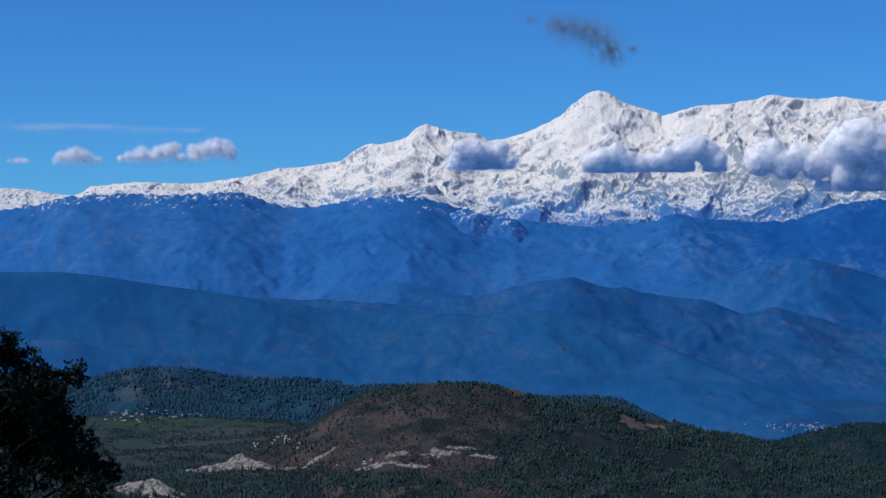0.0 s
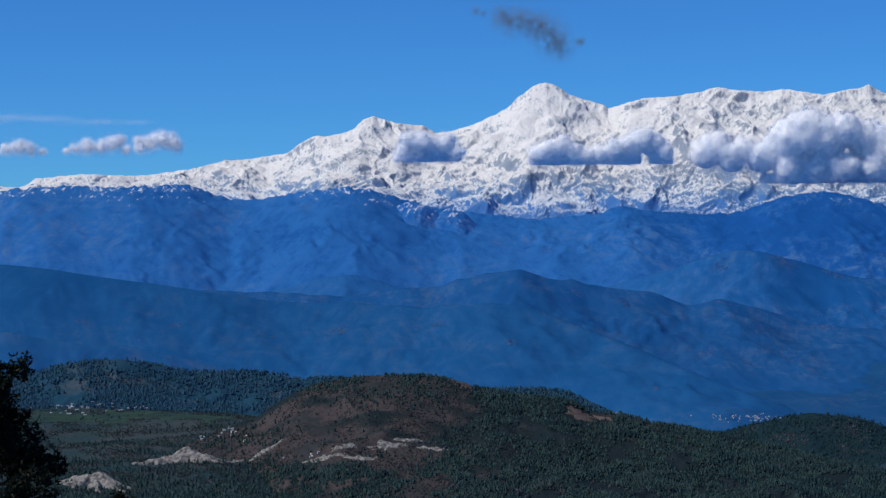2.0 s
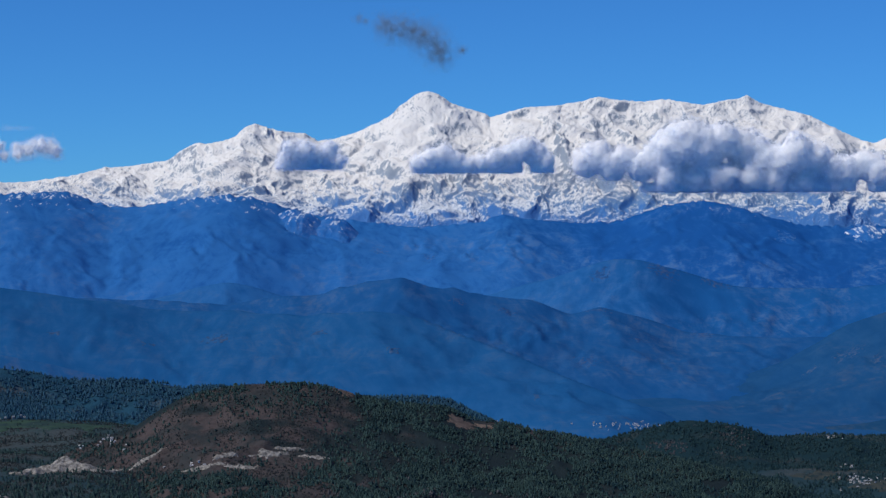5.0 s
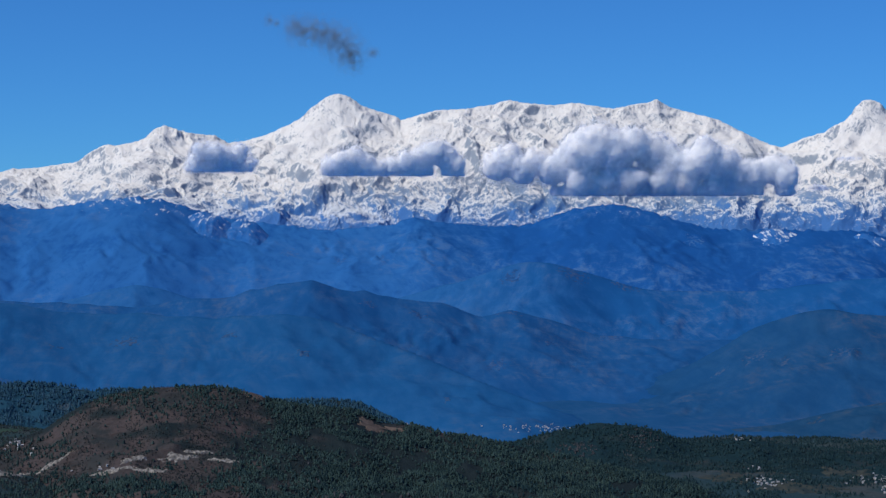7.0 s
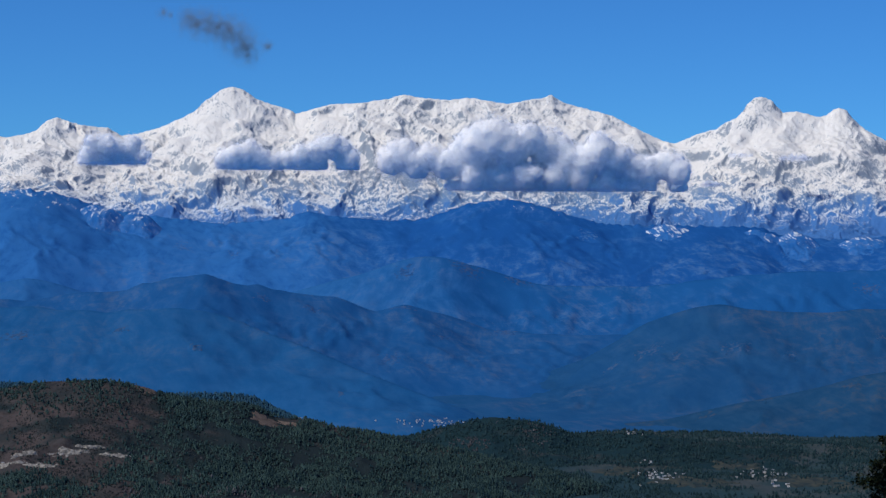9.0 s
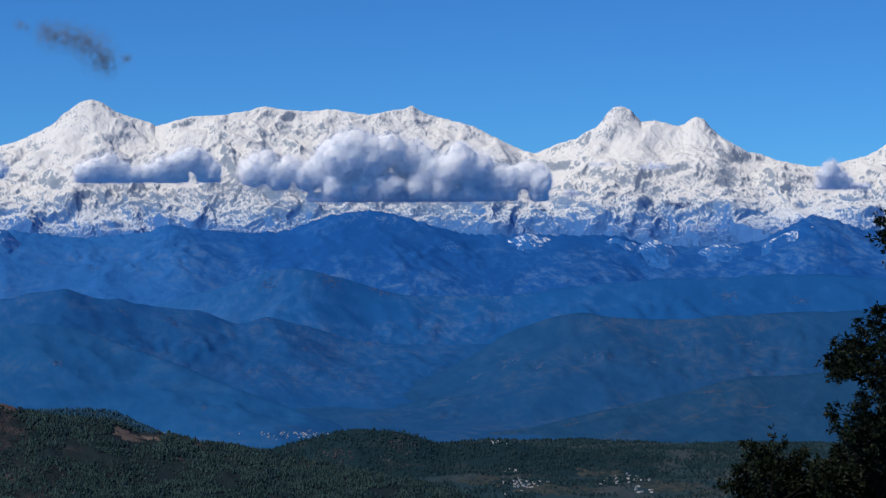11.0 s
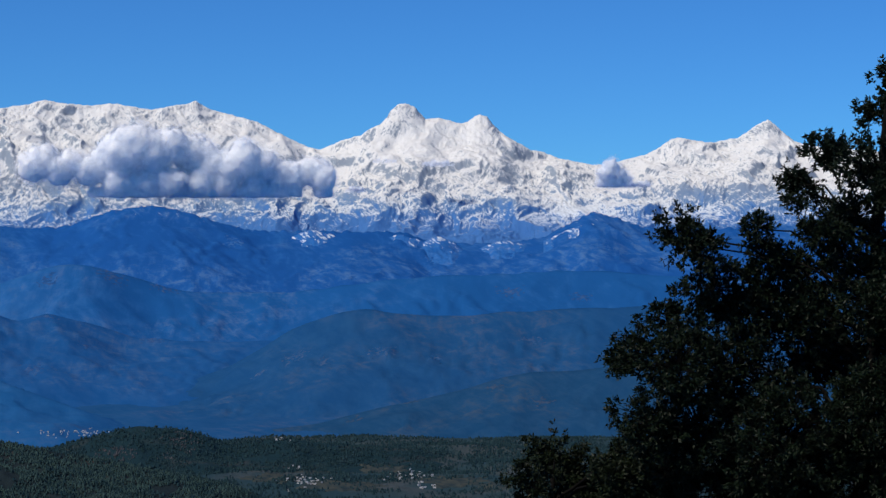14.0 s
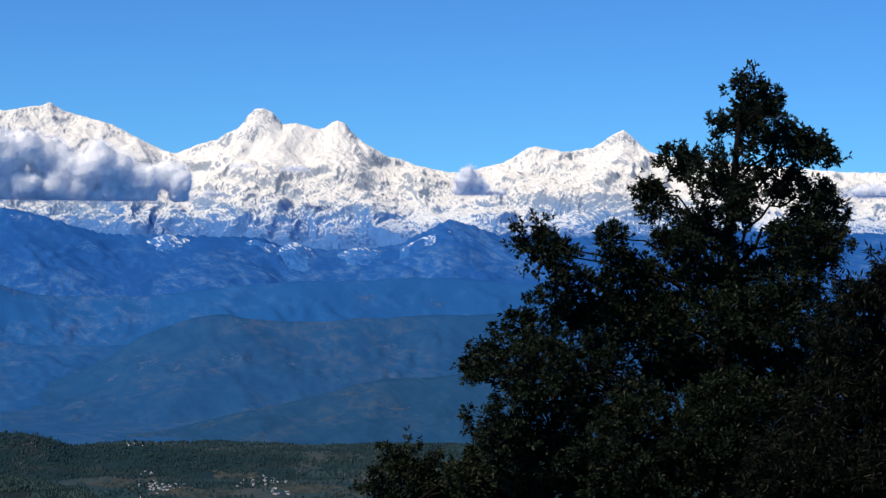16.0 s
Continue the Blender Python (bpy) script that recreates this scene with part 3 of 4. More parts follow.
# small tops in front of the foothills with snow lying in their gullies: bearing, rise, half width, all in degrees
for k, (kb, ke, kw) in enumerate(((0.62, 1.12, 0.62), (1.7, 0.92, 0.5), (16.5, 0.66, 0.7), (17.7, 0.5, 0.6), (18.95, 0.52, 0.65), (20.0, 0.46, 0.55), (21.9, 0.34, 0.8), (24.3, 0.8, 0.9))):
    kw = 1.5 * kw
    crest = [(kb - kw, ke - 0.5), (kb - 0.5 * kw, ke - 0.18), (kb - 0.2 * kw, ke - 0.05), (kb, ke), (kb + 0.25 * kw, ke - 0.1), (kb + 0.55 * kw, ke - 0.16), (kb + kw, ke - 0.5)]
    knob_spec = dict(crest=crest, rc=3655, front=190, back=90, foot=140, relief=5, seed=29 + k, spur=26, power=0.9, soften=0.06, jag=1.0)
    ridge("snowy_knob", knob_spec, kb - kw, kb + kw, 0.03, np.linspace(3465, 3745, 64), knob_woods[0] if k < 2 else knob_woods[1], "small snow-dusted foothill top", "hill", "blue ridges", ribs=((34, 0.03), (16, 0.03), (8, 0.02)))


def clearing(owner, spec, bearing, elevation, width, depth, material, seed):
    """A clearing or landslip with a ragged outline on the front of a ridge, a part of it."""
    far = np.linspace(spec["rc"] - spec["front"], spec["rc"], 500)
    z = on_sheet(owner.name, np.full_like(far, bearing), far)
    hit = np.nonzero(z >= rise(far, elevation))[0]
    r = far[hit[0]] if len(hit) else spec["rc"] - 20
    b0 = radians(bearing)
    u, w = np.meshgrid(np.linspace(-1, 1, 28), np.linspace(-1, 1, 28))
    ang = np.arctan2(w, u)
    edge = 0.6 + 0.5 * fbm(np.cos(ang) * 1.7 + seed, np.sin(ang) * 1.7, 4, seed)
    x, y = u * width / 2, w * depth / 2
    px, py = r * math.sin(b0) + x * math.cos(b0) + y * math.sin(b0), r * math.cos(b0) - x * math.sin(b0) + y * math.cos(b0)
    z = on_sheet(owner.name, np.degrees(np.arctan2(px, py)), np.hypot(px, py))
    inside = 1 - np.hypot(u, w) / (0.6 + 0.4 * edge) + 1.3 * fbm(px / 6, py / 6, 4, seed + 2) > 0.42
    z = z + np.where(inside, 0.3, -0.5)
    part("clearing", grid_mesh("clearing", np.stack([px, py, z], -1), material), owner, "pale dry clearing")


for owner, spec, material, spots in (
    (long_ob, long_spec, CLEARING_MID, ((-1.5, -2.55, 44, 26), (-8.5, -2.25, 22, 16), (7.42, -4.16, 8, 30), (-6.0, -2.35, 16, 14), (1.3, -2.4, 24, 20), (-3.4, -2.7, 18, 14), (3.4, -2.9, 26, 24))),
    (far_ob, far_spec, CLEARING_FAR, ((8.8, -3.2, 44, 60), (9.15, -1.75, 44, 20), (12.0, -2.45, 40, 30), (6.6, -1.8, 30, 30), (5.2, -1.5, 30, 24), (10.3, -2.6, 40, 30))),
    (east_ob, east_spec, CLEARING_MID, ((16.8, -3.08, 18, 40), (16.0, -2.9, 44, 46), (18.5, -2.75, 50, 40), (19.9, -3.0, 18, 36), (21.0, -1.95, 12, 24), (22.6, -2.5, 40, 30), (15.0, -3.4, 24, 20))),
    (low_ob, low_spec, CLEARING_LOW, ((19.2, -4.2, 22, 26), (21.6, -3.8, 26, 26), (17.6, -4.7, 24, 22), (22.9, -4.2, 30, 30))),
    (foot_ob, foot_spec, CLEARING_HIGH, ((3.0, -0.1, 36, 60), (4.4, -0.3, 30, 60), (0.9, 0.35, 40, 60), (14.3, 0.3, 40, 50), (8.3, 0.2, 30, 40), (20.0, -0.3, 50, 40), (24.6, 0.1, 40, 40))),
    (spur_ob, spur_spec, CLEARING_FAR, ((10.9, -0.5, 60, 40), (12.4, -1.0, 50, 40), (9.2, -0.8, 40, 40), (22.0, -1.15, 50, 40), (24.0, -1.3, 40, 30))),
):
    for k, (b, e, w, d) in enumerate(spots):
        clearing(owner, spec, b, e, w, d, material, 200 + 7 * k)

# ---------------------------------------------------------------- near hills
WOODED = [(-22, -3.4), (-13.1, -3.51), (-12.2, -3.63), (-10.7, -3.73), (-9.8, -3.62), (-9.2, -3.44), (-8.4, -3.33), (-7.5, -3.27), (-6.8, -3.39), (-5.75, -3.6), (-4.8, -3.69), (-4.0, -3.65), (-3.1, -3.75), (-2.3, -3.88), (-1.3, -3.85), (-0.4, -4.14), (1.0, -4.6)]
wooded_spec = dict(crest=WOODED, rc=1960, front=150, back=160, foot=36, relief=14, seed=61, wander=12, spur=60, power=0.9)
ridge("wooded_hill", wooded_spec, -22, 1.0, 0.08, np.linspace(1800, 2120, 60), HILL_HAZED, "pine-covered hill behind the village, tinted blue with haze", "hill", "near hills")
HUMP = [(1.5, -4.3), (1.83, -4.14), (2.8, -4.19), (4.2, -4.18), (4.98, -4.26), (5.45, -4.51), (6.5, -5.0)]
hump_spec = dict(crest=HUMP, rc=1800, front=140, back=140, foot=10, relief=8, seed=67, spur=60, power=0.9)
ridge("green_hump", hump_spec, 1.5, 6.5, 0.1, np.linspace(1650, 1940, 30), HILL_GREEN, "rounded green hilltop behind the brown hill", "hill", "near hills")
BROWN = [(-7.5, -6.6), (-5.44, -5.52), (-4.5, -5.18), (-3.7, -4.91), (-3.23, -4.56), (-2.6, -4.22), (-1.97, -4.02), (-1.34, -3.91), (-0.7, -3.79), (1.04, -3.79), (1.67, -3.89), (2.46, -4.14), (3.4, -4.34), (4.35, -4.4), (4.98, -4.49), (5.6, -4.79), (6.4, -4.86), (7.33, -5.09), (8.4, -5.25), (9.14, -5.4), (10.7, -5.7), (12.3, -6.06), (13.86, -6.39), (15.4, -6.83), (17, -7.3), (20, -8.2)]
brown_spec = dict(crest=BROWN, rc=1500, front=360, back=220, foot=4, relief=16, seed=71, wander=14, spur=80, power=0.8)
ridge("brown_hill", brown_spec, -7.5, 20, 0.06, np.linspace(1135, 1725, 130), HILL, "brown hill with dry grass slopes and dark pines", "hill", "near hills")
KNOLL = [(8.0, -5.8), (8.5, -5.62), (9.6, -5.27), (10.4, -5.06), (11.2, -4.86), (11.67, -4.77), (12.9, -4.89), (13.55, -5.08), (14.2, -5.34), (14.95, -5.27), (15.73, -5.16), (16.5, -5.31), (17.7, -5.44), (19.5, -5.5), (21.3, -5.96), (22.9, -6.08), (24.5, -6.16), (46, -6.2)]
knoll_spec = dict(crest=KNOLL, rc=1770, front=170, back=160, foot=18, relief=8, seed=73, wander=10, spur=60, power=0.9)
ridge("dark_knoll", knoll_spec, 8.0, 44, 0.1, np.linspace(1590, 1940, 60), HILL_GREEN, "dark pine-covered knoll beside the valley village", "hill", "near hills")


# ---------------------------------------------------------------- woods, fields, cuttings and houses on the near hills
NEAR = [dict(brown_spec, lo=-7.5, hi=20), dict(wooded_spec, lo=-22, hi=1.0), dict(hump_spec, lo=1.5, hi=6.5), dict(knoll_spec, lo=8.0, hi=44)]


def hill_height(bearing, r, spec):
    args = {k: v for k, v in spec.items() if k not in ("lo", "hi")}
    z = np.full(bearing.shape, -50.0)
    near = (bearing >= spec["lo"]) & (bearing <= spec["hi"]) & (r > spec["rc"] - spec["front"] - 60) & (r < spec["rc"] + spec["back"] + 60)
    if near.any():
        z[near] = ridge_height(bearing[near], r[near], **args)
    return z


def land(bearing, r):
    """Height of whatever near land lies at a place."""
    bearing, r = np.broadcast_arrays(np.asarray(bearing, float), np.asarray(r, float))
    z = ground_height(bearing, r)
    for spec in NEAR:
        z = np.maximum(z, hill_height(bearing, r, spec))
    return z


def reach(bearing, elevation, start=1100.0, stop=2150.0):
    """How far off the land is first met in a direction from the viewpoint."""
    r = np.linspace(start, stop, 800)
    z = land(np.full_like(r, bearing), r)
    hit = np.nonzero(z >= rise(r, elevation))[0]
    return r[hit[0]] if len(hit) else stop


def pines(name, label, material, where, count, seed, height=(2.6, 4.6), slim=0.32, tiers=((0.16, 0.74, 1.15), (0.52, 1.0, 0.82))):
    """A wood of small trees, each of one or two tapering tiers; where(rng, n) gives bearings, distances and which to keep."""
    rng = np.random.default_rng(seed)
    b, r, keep = where(rng, count)
    b, r = b[keep], r[keep]
    z = land(b, r)
    n = len(b)
    h = height[0] + (height[1] - height[0]) * rng.beta(1.6, 2.4, n)
    w = h * slim * rng.uniform(0.7, 1.6, n)
    sides = 4
    a = np.linspace(0, 2 * np.pi, sides, endpoint=False)[None, :] + rng.uniform(0, 6.3, (n, 1))
    verts, faces = [], []
    for lo, hi, k in tiers:
        wob = rng.uniform(0.7, 1.25, (n, sides))
        ring = np.stack([np.cos(a) * wob * (w * k)[:, None], np.sin(a) * wob * (w * k)[:, None], np.broadcast_to((h * lo)[:, None], (n, sides)) + rng.uniform(-0.06, 0.06, (n, sides)) * h[:, None]], -1)
        tip = np.stack([rng.normal(0, 0.03, n) * h, rng.normal(0, 0.03, n) * h, h * hi], -1)[:, None]
        verts.append(np.concatenate([ring, tip], 1))
    v = np.concatenate(verts, 1) + polar(b, r, z)[:, None]
    k = (np.arange(n) * len(tiers) * (sides + 1))[:, None, None]
    tri = [(o + i, o + (i + 1) % sides, o + sides) for o in range(0, len(tiers) * (sides + 1), sides + 1) for i in range(sides)]
    faces = (k + np.array(tri)[None]).reshape(-1, 3)
    ob = new(name, raw_mesh(name, v.reshape(-1, 3), faces, material))
    return tagged(ob, label, "forest", "pine woods", "stuff")


def brown_wood(rng, n):
    b, r = rng.uniform(-7.5, 17, n), rng.uniform(1150, 1560, n)
    x = np.radians(b) * 1500
    up = (rise(r, 0) - land(b, r)) / r
    e = -np.degrees(np.arctan(up))
    top = crest_line(BROWN, b)
    d = 0.9 * smooth(1.2, 3.2, b + 0.5 * fbm(x / 50, r / 50, 3, 80)) + 0.75 * smooth(0.5, 0.12, top - e) * smooth(-3.2, -1.0, b)
    d = d + 0.95 * smooth(-5.95, -6.25, e + 0.2 * fbm(x / 30, r / 40, 3, 81)) + 0.28 * smooth(-4.9, -4.3, e) * smooth(-3.3, -2.2, b)
    d = d * (0.58 + 1.25 * fbm(x / 34, r / 50, 4, 82)) + 0.03
    bare = np.hypot((b - 5.4) / 0.75, (e + 4.95) / 0.16) < 1 + 0.4 * fbm(x / 9, r / 9, 2, 83)
    return b, r, (rng.uniform(0, 1, n) < d) & ~bare & (land(b, r) < ridge_height(b, r, **brown_spec) + 0.1)


def bowl_wood(rng, n):
    b, r = rng.uniform(-14, -3, n), 1180 + 640 * rng.uniform(0, 1, n) ** 0.8
    x = np.radians(b) * 1500
    d = 0.16 + 0.5 * fbm(x / 60, r / 60, 3, 84) + 0.85 * smooth(1340, 1260, r)
    d = d * (1 - 0.8 * smooth(1500, 1560, r) * smooth(-10.2, -9.2, b) * smooth(-3.6, -4.4, b))
    return b, r, rng.uniform(0, 1, n) < d


def back_wood(rng, n):
    b, r = rng.uniform(-14, 0.8, n), rng.uniform(1842, 1990, n)
    x = np.radians(b) * 1900
    return b, r, rng.uniform(0, 1, n) < 0.55 + 0.8 * fbm(x / 40, r / 60, 3, 85)


def east_wood(rng, n):
    b, r = rng.uniform(8.2, 36, n), rng.uniform(1380, 1980, n)
    x = np.radians(b) * 1700
    d = 0.5 + 1.1 * fbm(x / 45, r / 60, 4, 86) + 0.4 * smooth(1640, 1740, r) - 0.2 * smooth(15, 17, b) * smooth(1640, 1580, r)
    return b, r, rng.uniform(0, 1, n) < d


def hump_wood(rng, n):
    b, r = rng.uniform(1.6, 6.3, n), rng.uniform(1690, 1830, n)
    return b, r, rng.uniform(0, 1, n) < 0.8


pines("hump_wood", "pines tinted blue with haze on the rounded hilltop", PINE_HAZED, hump_wood, 6000, 105, (2.4, 4.0))
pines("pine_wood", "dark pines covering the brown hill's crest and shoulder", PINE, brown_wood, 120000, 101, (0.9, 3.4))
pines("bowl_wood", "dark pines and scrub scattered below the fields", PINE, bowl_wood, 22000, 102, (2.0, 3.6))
pines("back_wood", "pines tinted blue with haze on the hill behind the village", PINE_HAZED, back_wood, 18000, 103, (1.8, 4.6))


LOW_TIER = ((0.1, 1.0, 1.0),)


def slope_scrub(rng, n):
    b = rng.uniform(-12, 4, n)
    r = rng.uniform(1240, 1830, n)
    x = np.radians(b) * 1500
    d = 0.5 + 1.1 * fbm(x / 35, r / 45, 4, 87)
    return b, r, rng.uniform(0, 1, n) < d


pines("slope_scrub", "low dark scrub dotting the dry slopes", SCRUB, slope_scrub, 64000, 106, (0.5, 1.3), 0.6, LOW_TIER)


def bare_thicket(rng, n):
    """Leafless trees: low on the brown hill's shoulder, and on the front of the knoll."""
    b, r = rng.uniform(1.0, 13.5, n), rng.uniform(1170, 1760, n)
    x = np.radians(b) * 1500
    d = (smooth(1400, 1260, r) * smooth(13, 10, b) + 0.9 * smooth(1640, 1680, r) * smooth(10.0, 10.8, b)) * (0.05 + 1.5 * fbm(x / 30, r / 40, 4, 88))
    return b, r, rng.uniform(0, 1, n) < d


pines("bare_thicket", "pale leafless trees among the dark pines", BARE_TWIGS, bare_thicket, 26000, 107, (1.0, 2.6), 0.34)
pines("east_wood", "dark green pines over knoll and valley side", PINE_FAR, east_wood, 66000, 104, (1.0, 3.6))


def patch(name, label, category, bearing, elevation, width, depth, material, seed, lift=0.5, step=0.0, turn=0.0, group="", mound=0.0):
    """Bare or tilled ground with a ragged edge, lying on the slope; step: height of its cut terraces."""
    r = reach(bearing, elevation)
    b0 = radians(bearing)
    n = 44
    u, w = np.meshgrid(np.linspace(-1, 1, n), np.linspace(-1, 1, n))
    ang = np.arctan2(w, u)
    edge = 0.72 + 0.42 * fbm(np.cos(ang) * 2.3 + seed, np.sin(ang) * 2.3, 5, seed)
    x, y = u * width / 2, w * depth / 2
    x, y = x * math.cos(turn) - y * math.sin(turn), x * math.sin(turn) + y * math.cos(turn)
    px, py = r * math.sin(b0) + x * math.cos(b0) + y * math.sin(b0), r * math.cos(b0) - x * math.sin(b0) + y * math.cos(b0)
    z = land(np.degrees(np.arctan2(px, py)), np.hypot(px, py))
    rad = np.hypot(u, w) / edge
    over = lift * (1 + 0.5 * fbm(px / 5, py / 5, 3, seed)) + mound * np.clip(1 - rad, 0, 1) * (1 + 0.5 * fbm(px / 12, py / 12, 3, seed + 3))
    if step:
        h = step * 3 * (1 - rad) + 0.8 * fbm(px / 8, py / 8, 3, seed + 1)
        over = over + np.maximum(np.floor(h / step) * step * 0.7 + 0.3 * h, 0)
    z = z + np.where(rad < 1, over, -0.6)
    return tagged(new(name, grid_mesh(name, np.stack([px, py, z], -1), material)), label, category, group)


for k, (b, e, w, d) in enumerate(((-9.3, -4.92, 90, 120), (-7.3, -4.9, 120, 150), (-5.3, -4.95, 80, 110))):
    patch("terraced_field", "green terraced fields below the hill village", "field", b, e, w, d, FIELD, 3 + k, 0.5, 0.4, 0.0, "terraced fields")
for k, (b, e, w, d) in enumerate(((15.4, -6.3, 60, 60), (17.3, -6.5, 70, 70), (18.4, -6.1, 50, 60), (20.3, -6.4, 70, 70), (21.8, -6.55, 60, 60), (16.6, -6.15, 40, 40))):
    patch("valley_field", "dull green and brown fields round the valley village", "field", b, e, w, d, VALLEY_FIELD, 120 + k, 0.4, 0.3, 0.0, "valley fields")
QUARRY = "pale grey quarry cut with loose spoil"
for k, (b, e, w, d, st, high) in enumerate((
    (-5.7, -6.12, 62, 40, 1.0, 6.0), (-6.5, -6.18, 34, 14, 0.6, 1.5), (-4.9, -6.16, 30, 12, 0.5, 1.0), (-3.66, -6.0, 38, 10, 0.5, 1.0),
    (-8.2, -6.75, 50, 34, 1.2, 5.0), (-1.93, -6.13, 34, 8, 0.5, 0), (-0.82, -6.14, 24, 8, 0.5, 0), (-1.3, -5.8, 18, 5, 0.3, 0),
    (0.0, -5.76, 32, 9, 0.5, 0), (0.5, -5.62, 22, 6, 0.4, 0), (1.2, -5.85, 24, 6, 0.0, 0))):
    patch("quarry_cut", QUARRY, "quarry", b, e, w, d, QUARRY_STONE, 20 + k, 0.5, st, 0.3 * math.sin(k), "quarry cuts", high)
for k, (b, e, w, d) in enumerate(((5.3, -4.93, 26, 26), (6.0, -5.02, 20, 10), (2.0, -4.06, 20, 16))):
    patch("bare_slope", "bare reddish-brown earth slope among pines", "slope", b, e, w, d, EARTH, 50 + k, 0.4, 0, 0.0, "bare slopes")


def house(size, roof_material):
    """A small hill house: plastered walls on a plinth, a pitched roof with eaves, a door and windows."""
    lx, ly, lz = size
    ob = new("house")

    def box(name, x0, x1, y0, y1, z0, z1, mat, label=""):
        bm = bmesh.new()
        bmesh.ops.create_cube(bm, size=1)
        for v in bm.verts:
            v.co = Vector(((x0 + x1) / 2 + v.co.x * (x1 - x0), (y0 + y1) / 2 + v.co.y * (y1 - y0), (z0 + z1) / 2 + v.co.z * (z1 - z0)))
        me = bpy.data.meshes.new(name)
        bm.to_mesh(me), bm.free()
        me.materials.append(mat)
        return part(name, me, ob, label)

    box("wall", -lx / 2, lx / 2, -ly / 2, ly / 2, -1.0, lz, PLASTER)
    o = 0.3
    rise_z = ly * 0.32
    v = np.array([(x, y, z) for x in (-lx / 2 - o, lx / 2 + o) for y, z in ((-ly / 2 - o, lz), (0, lz + rise_z), (ly / 2 + o, lz), (ly / 2 + o, lz - 0.12), (0, lz + rise_z - 0.12), (-ly / 2 - o, lz - 0.12))])
    f = [(0, 1, 7, 6), (1, 2, 8, 7), (2, 3, 9, 8), (3, 4, 10, 9), (4, 5, 11, 10), (5, 0, 6, 11), (0, 5, 4, 1), (1, 4, 3, 2), (6, 7, 10, 11), (7, 8, 9, 10)]
    part("roof", raw_mesh("roof", v, np.array(f), roof_material), ob, "pitched metal roof")
    box("door", -0.25, 0.25, -ly / 2 - 0.06, -ly / 2 + 0.1, 0, 1.1, DARK_WOOD)
    for x in (-lx * 0.32, lx * 0.32):
        box("window", x - 0.28, x + 0.28, -ly / 2 - 0.05, -ly / 2 + 0.1, 0.55, 1.15, DARK_WOOD)
    return tagged(ob, "small white-plastered hill house with a pitched roof", "house", "hill houses")


HOUSES = [house((4.2, 2.6, 1.7), ROOF_WHITE), house((3.2, 2.4, 2.3), ROOF_GREY), house((5.6, 2.6, 1.5), ROOF_GREY)]
used = [False] * 3
rng = random.Random(8)


def settle(bearing, r, scale=1.0, z=None):
    k = rng.randrange(3)
    b = radians(bearing)
    zz = land(bearing, r).item() if z is None else z
    m = Matrix.Translation((r * math.sin(b), r * math.cos(b), zz + 0.3)) @ Matrix.Rotation(-b + rng.uniform(-0.6, 0.6), 4, "Z") @ Matrix.Scale(scale * rng.uniform(0.7, 1.15), 4)
    if not used[k]:
        used[k] = True
        HOUSES[k].matrix_world = m
    else:
        copy_thing(HOUSES[k], m)


def town(bearing, elevation):
    """A town house at the foot of the long ridge."""
    far = np.linspace(2050, 2400, 500)
    z = np.maximum(6.0, ridge_height(np.full_like(far, bearing), far, **long_spec))
    hit = np.nonzero(z >= rise(far, elevation))[0]
    k = hit[0] if len(hit) else len(far) - 1
    settle(bearing, far[k], 0.42, z[k] + 0.4)


# bearing, elevation, spread, number: the hill village, the quarry hamlet, the saddle farm, the valley villages
for b, e, sb_, se, n in ((-8.5, -4.62, 1.3, 0.08, 26), (-7.0, -4.68, 1.0, 0.06, 12), (-4.4, -5.4, 0.5, 0.14, 11), (-9.0, -4.8, 0.6, 0.05, 5), (-2.0, -6.05, 0.9, 0.1, 6), (6.35, -4.86, 0.35, 0.03, 4), (16.3, -6.42, 0.6, 0.16, 30), (15.9, -6.05, 0.3, 0.05, 4), (15.6, -5.22, 0.25, 0.03, 8), (19.1, -6.25, 0.9, 0.12, 34), (19.5, -6.55, 0.4, 0.1, 7), (-5.3, -5.5, 0.3, 0.1, 3)):
    for _ in range(n):
        b1 = b + rng.gauss(0, 0.5) * sb_
        settle(b1, reach(b1, e + rng.gauss(0, 0.6) * se), 0.8 if b < -6 else 0.6 if b < 0 else 0.52)
for _ in range(70):
    town(10.2 + rng.gauss(0, 0.6), -4.98 + rng.gauss(0, 0.06))

# ---------------------------------------------------------------- clouds
def ball(level):
    """A unit ball of even triangles."""
    bm = bmesh.new()
    bmesh.ops.create_icosphere(bm, subdivisions=level, radius=1)
    v, f = np.array([p.co for p in bm.verts]), np.array([[p.index for p in q.verts] for q in bm.faces])
    bm.free()
    return v, f


BALLS = {k: ball(k) for k in (2, 3)}


def fused(verts, faces, voxel):
    """One closed skin round many overlapping balls, smoothed."""
    lump = new("lump", raw_mesh("lump", verts, faces, CLOUD, True))
    skin = lump.modifiers.new("skin", "REMESH")
    skin.mode, skin.voxel_size, skin.use_smooth_shade = "VOXEL", voxel, True
    soft = lump.modifiers.new("soft", "SMOOTH")
    soft.factor, soft.iterations = 0.5, 5
    me = bpy.data.meshes.new_from_object(lump.evaluated_get(bpy.context.evaluated_depsgraph_get()))
    bpy.data.objects.remove(lump)
    return me


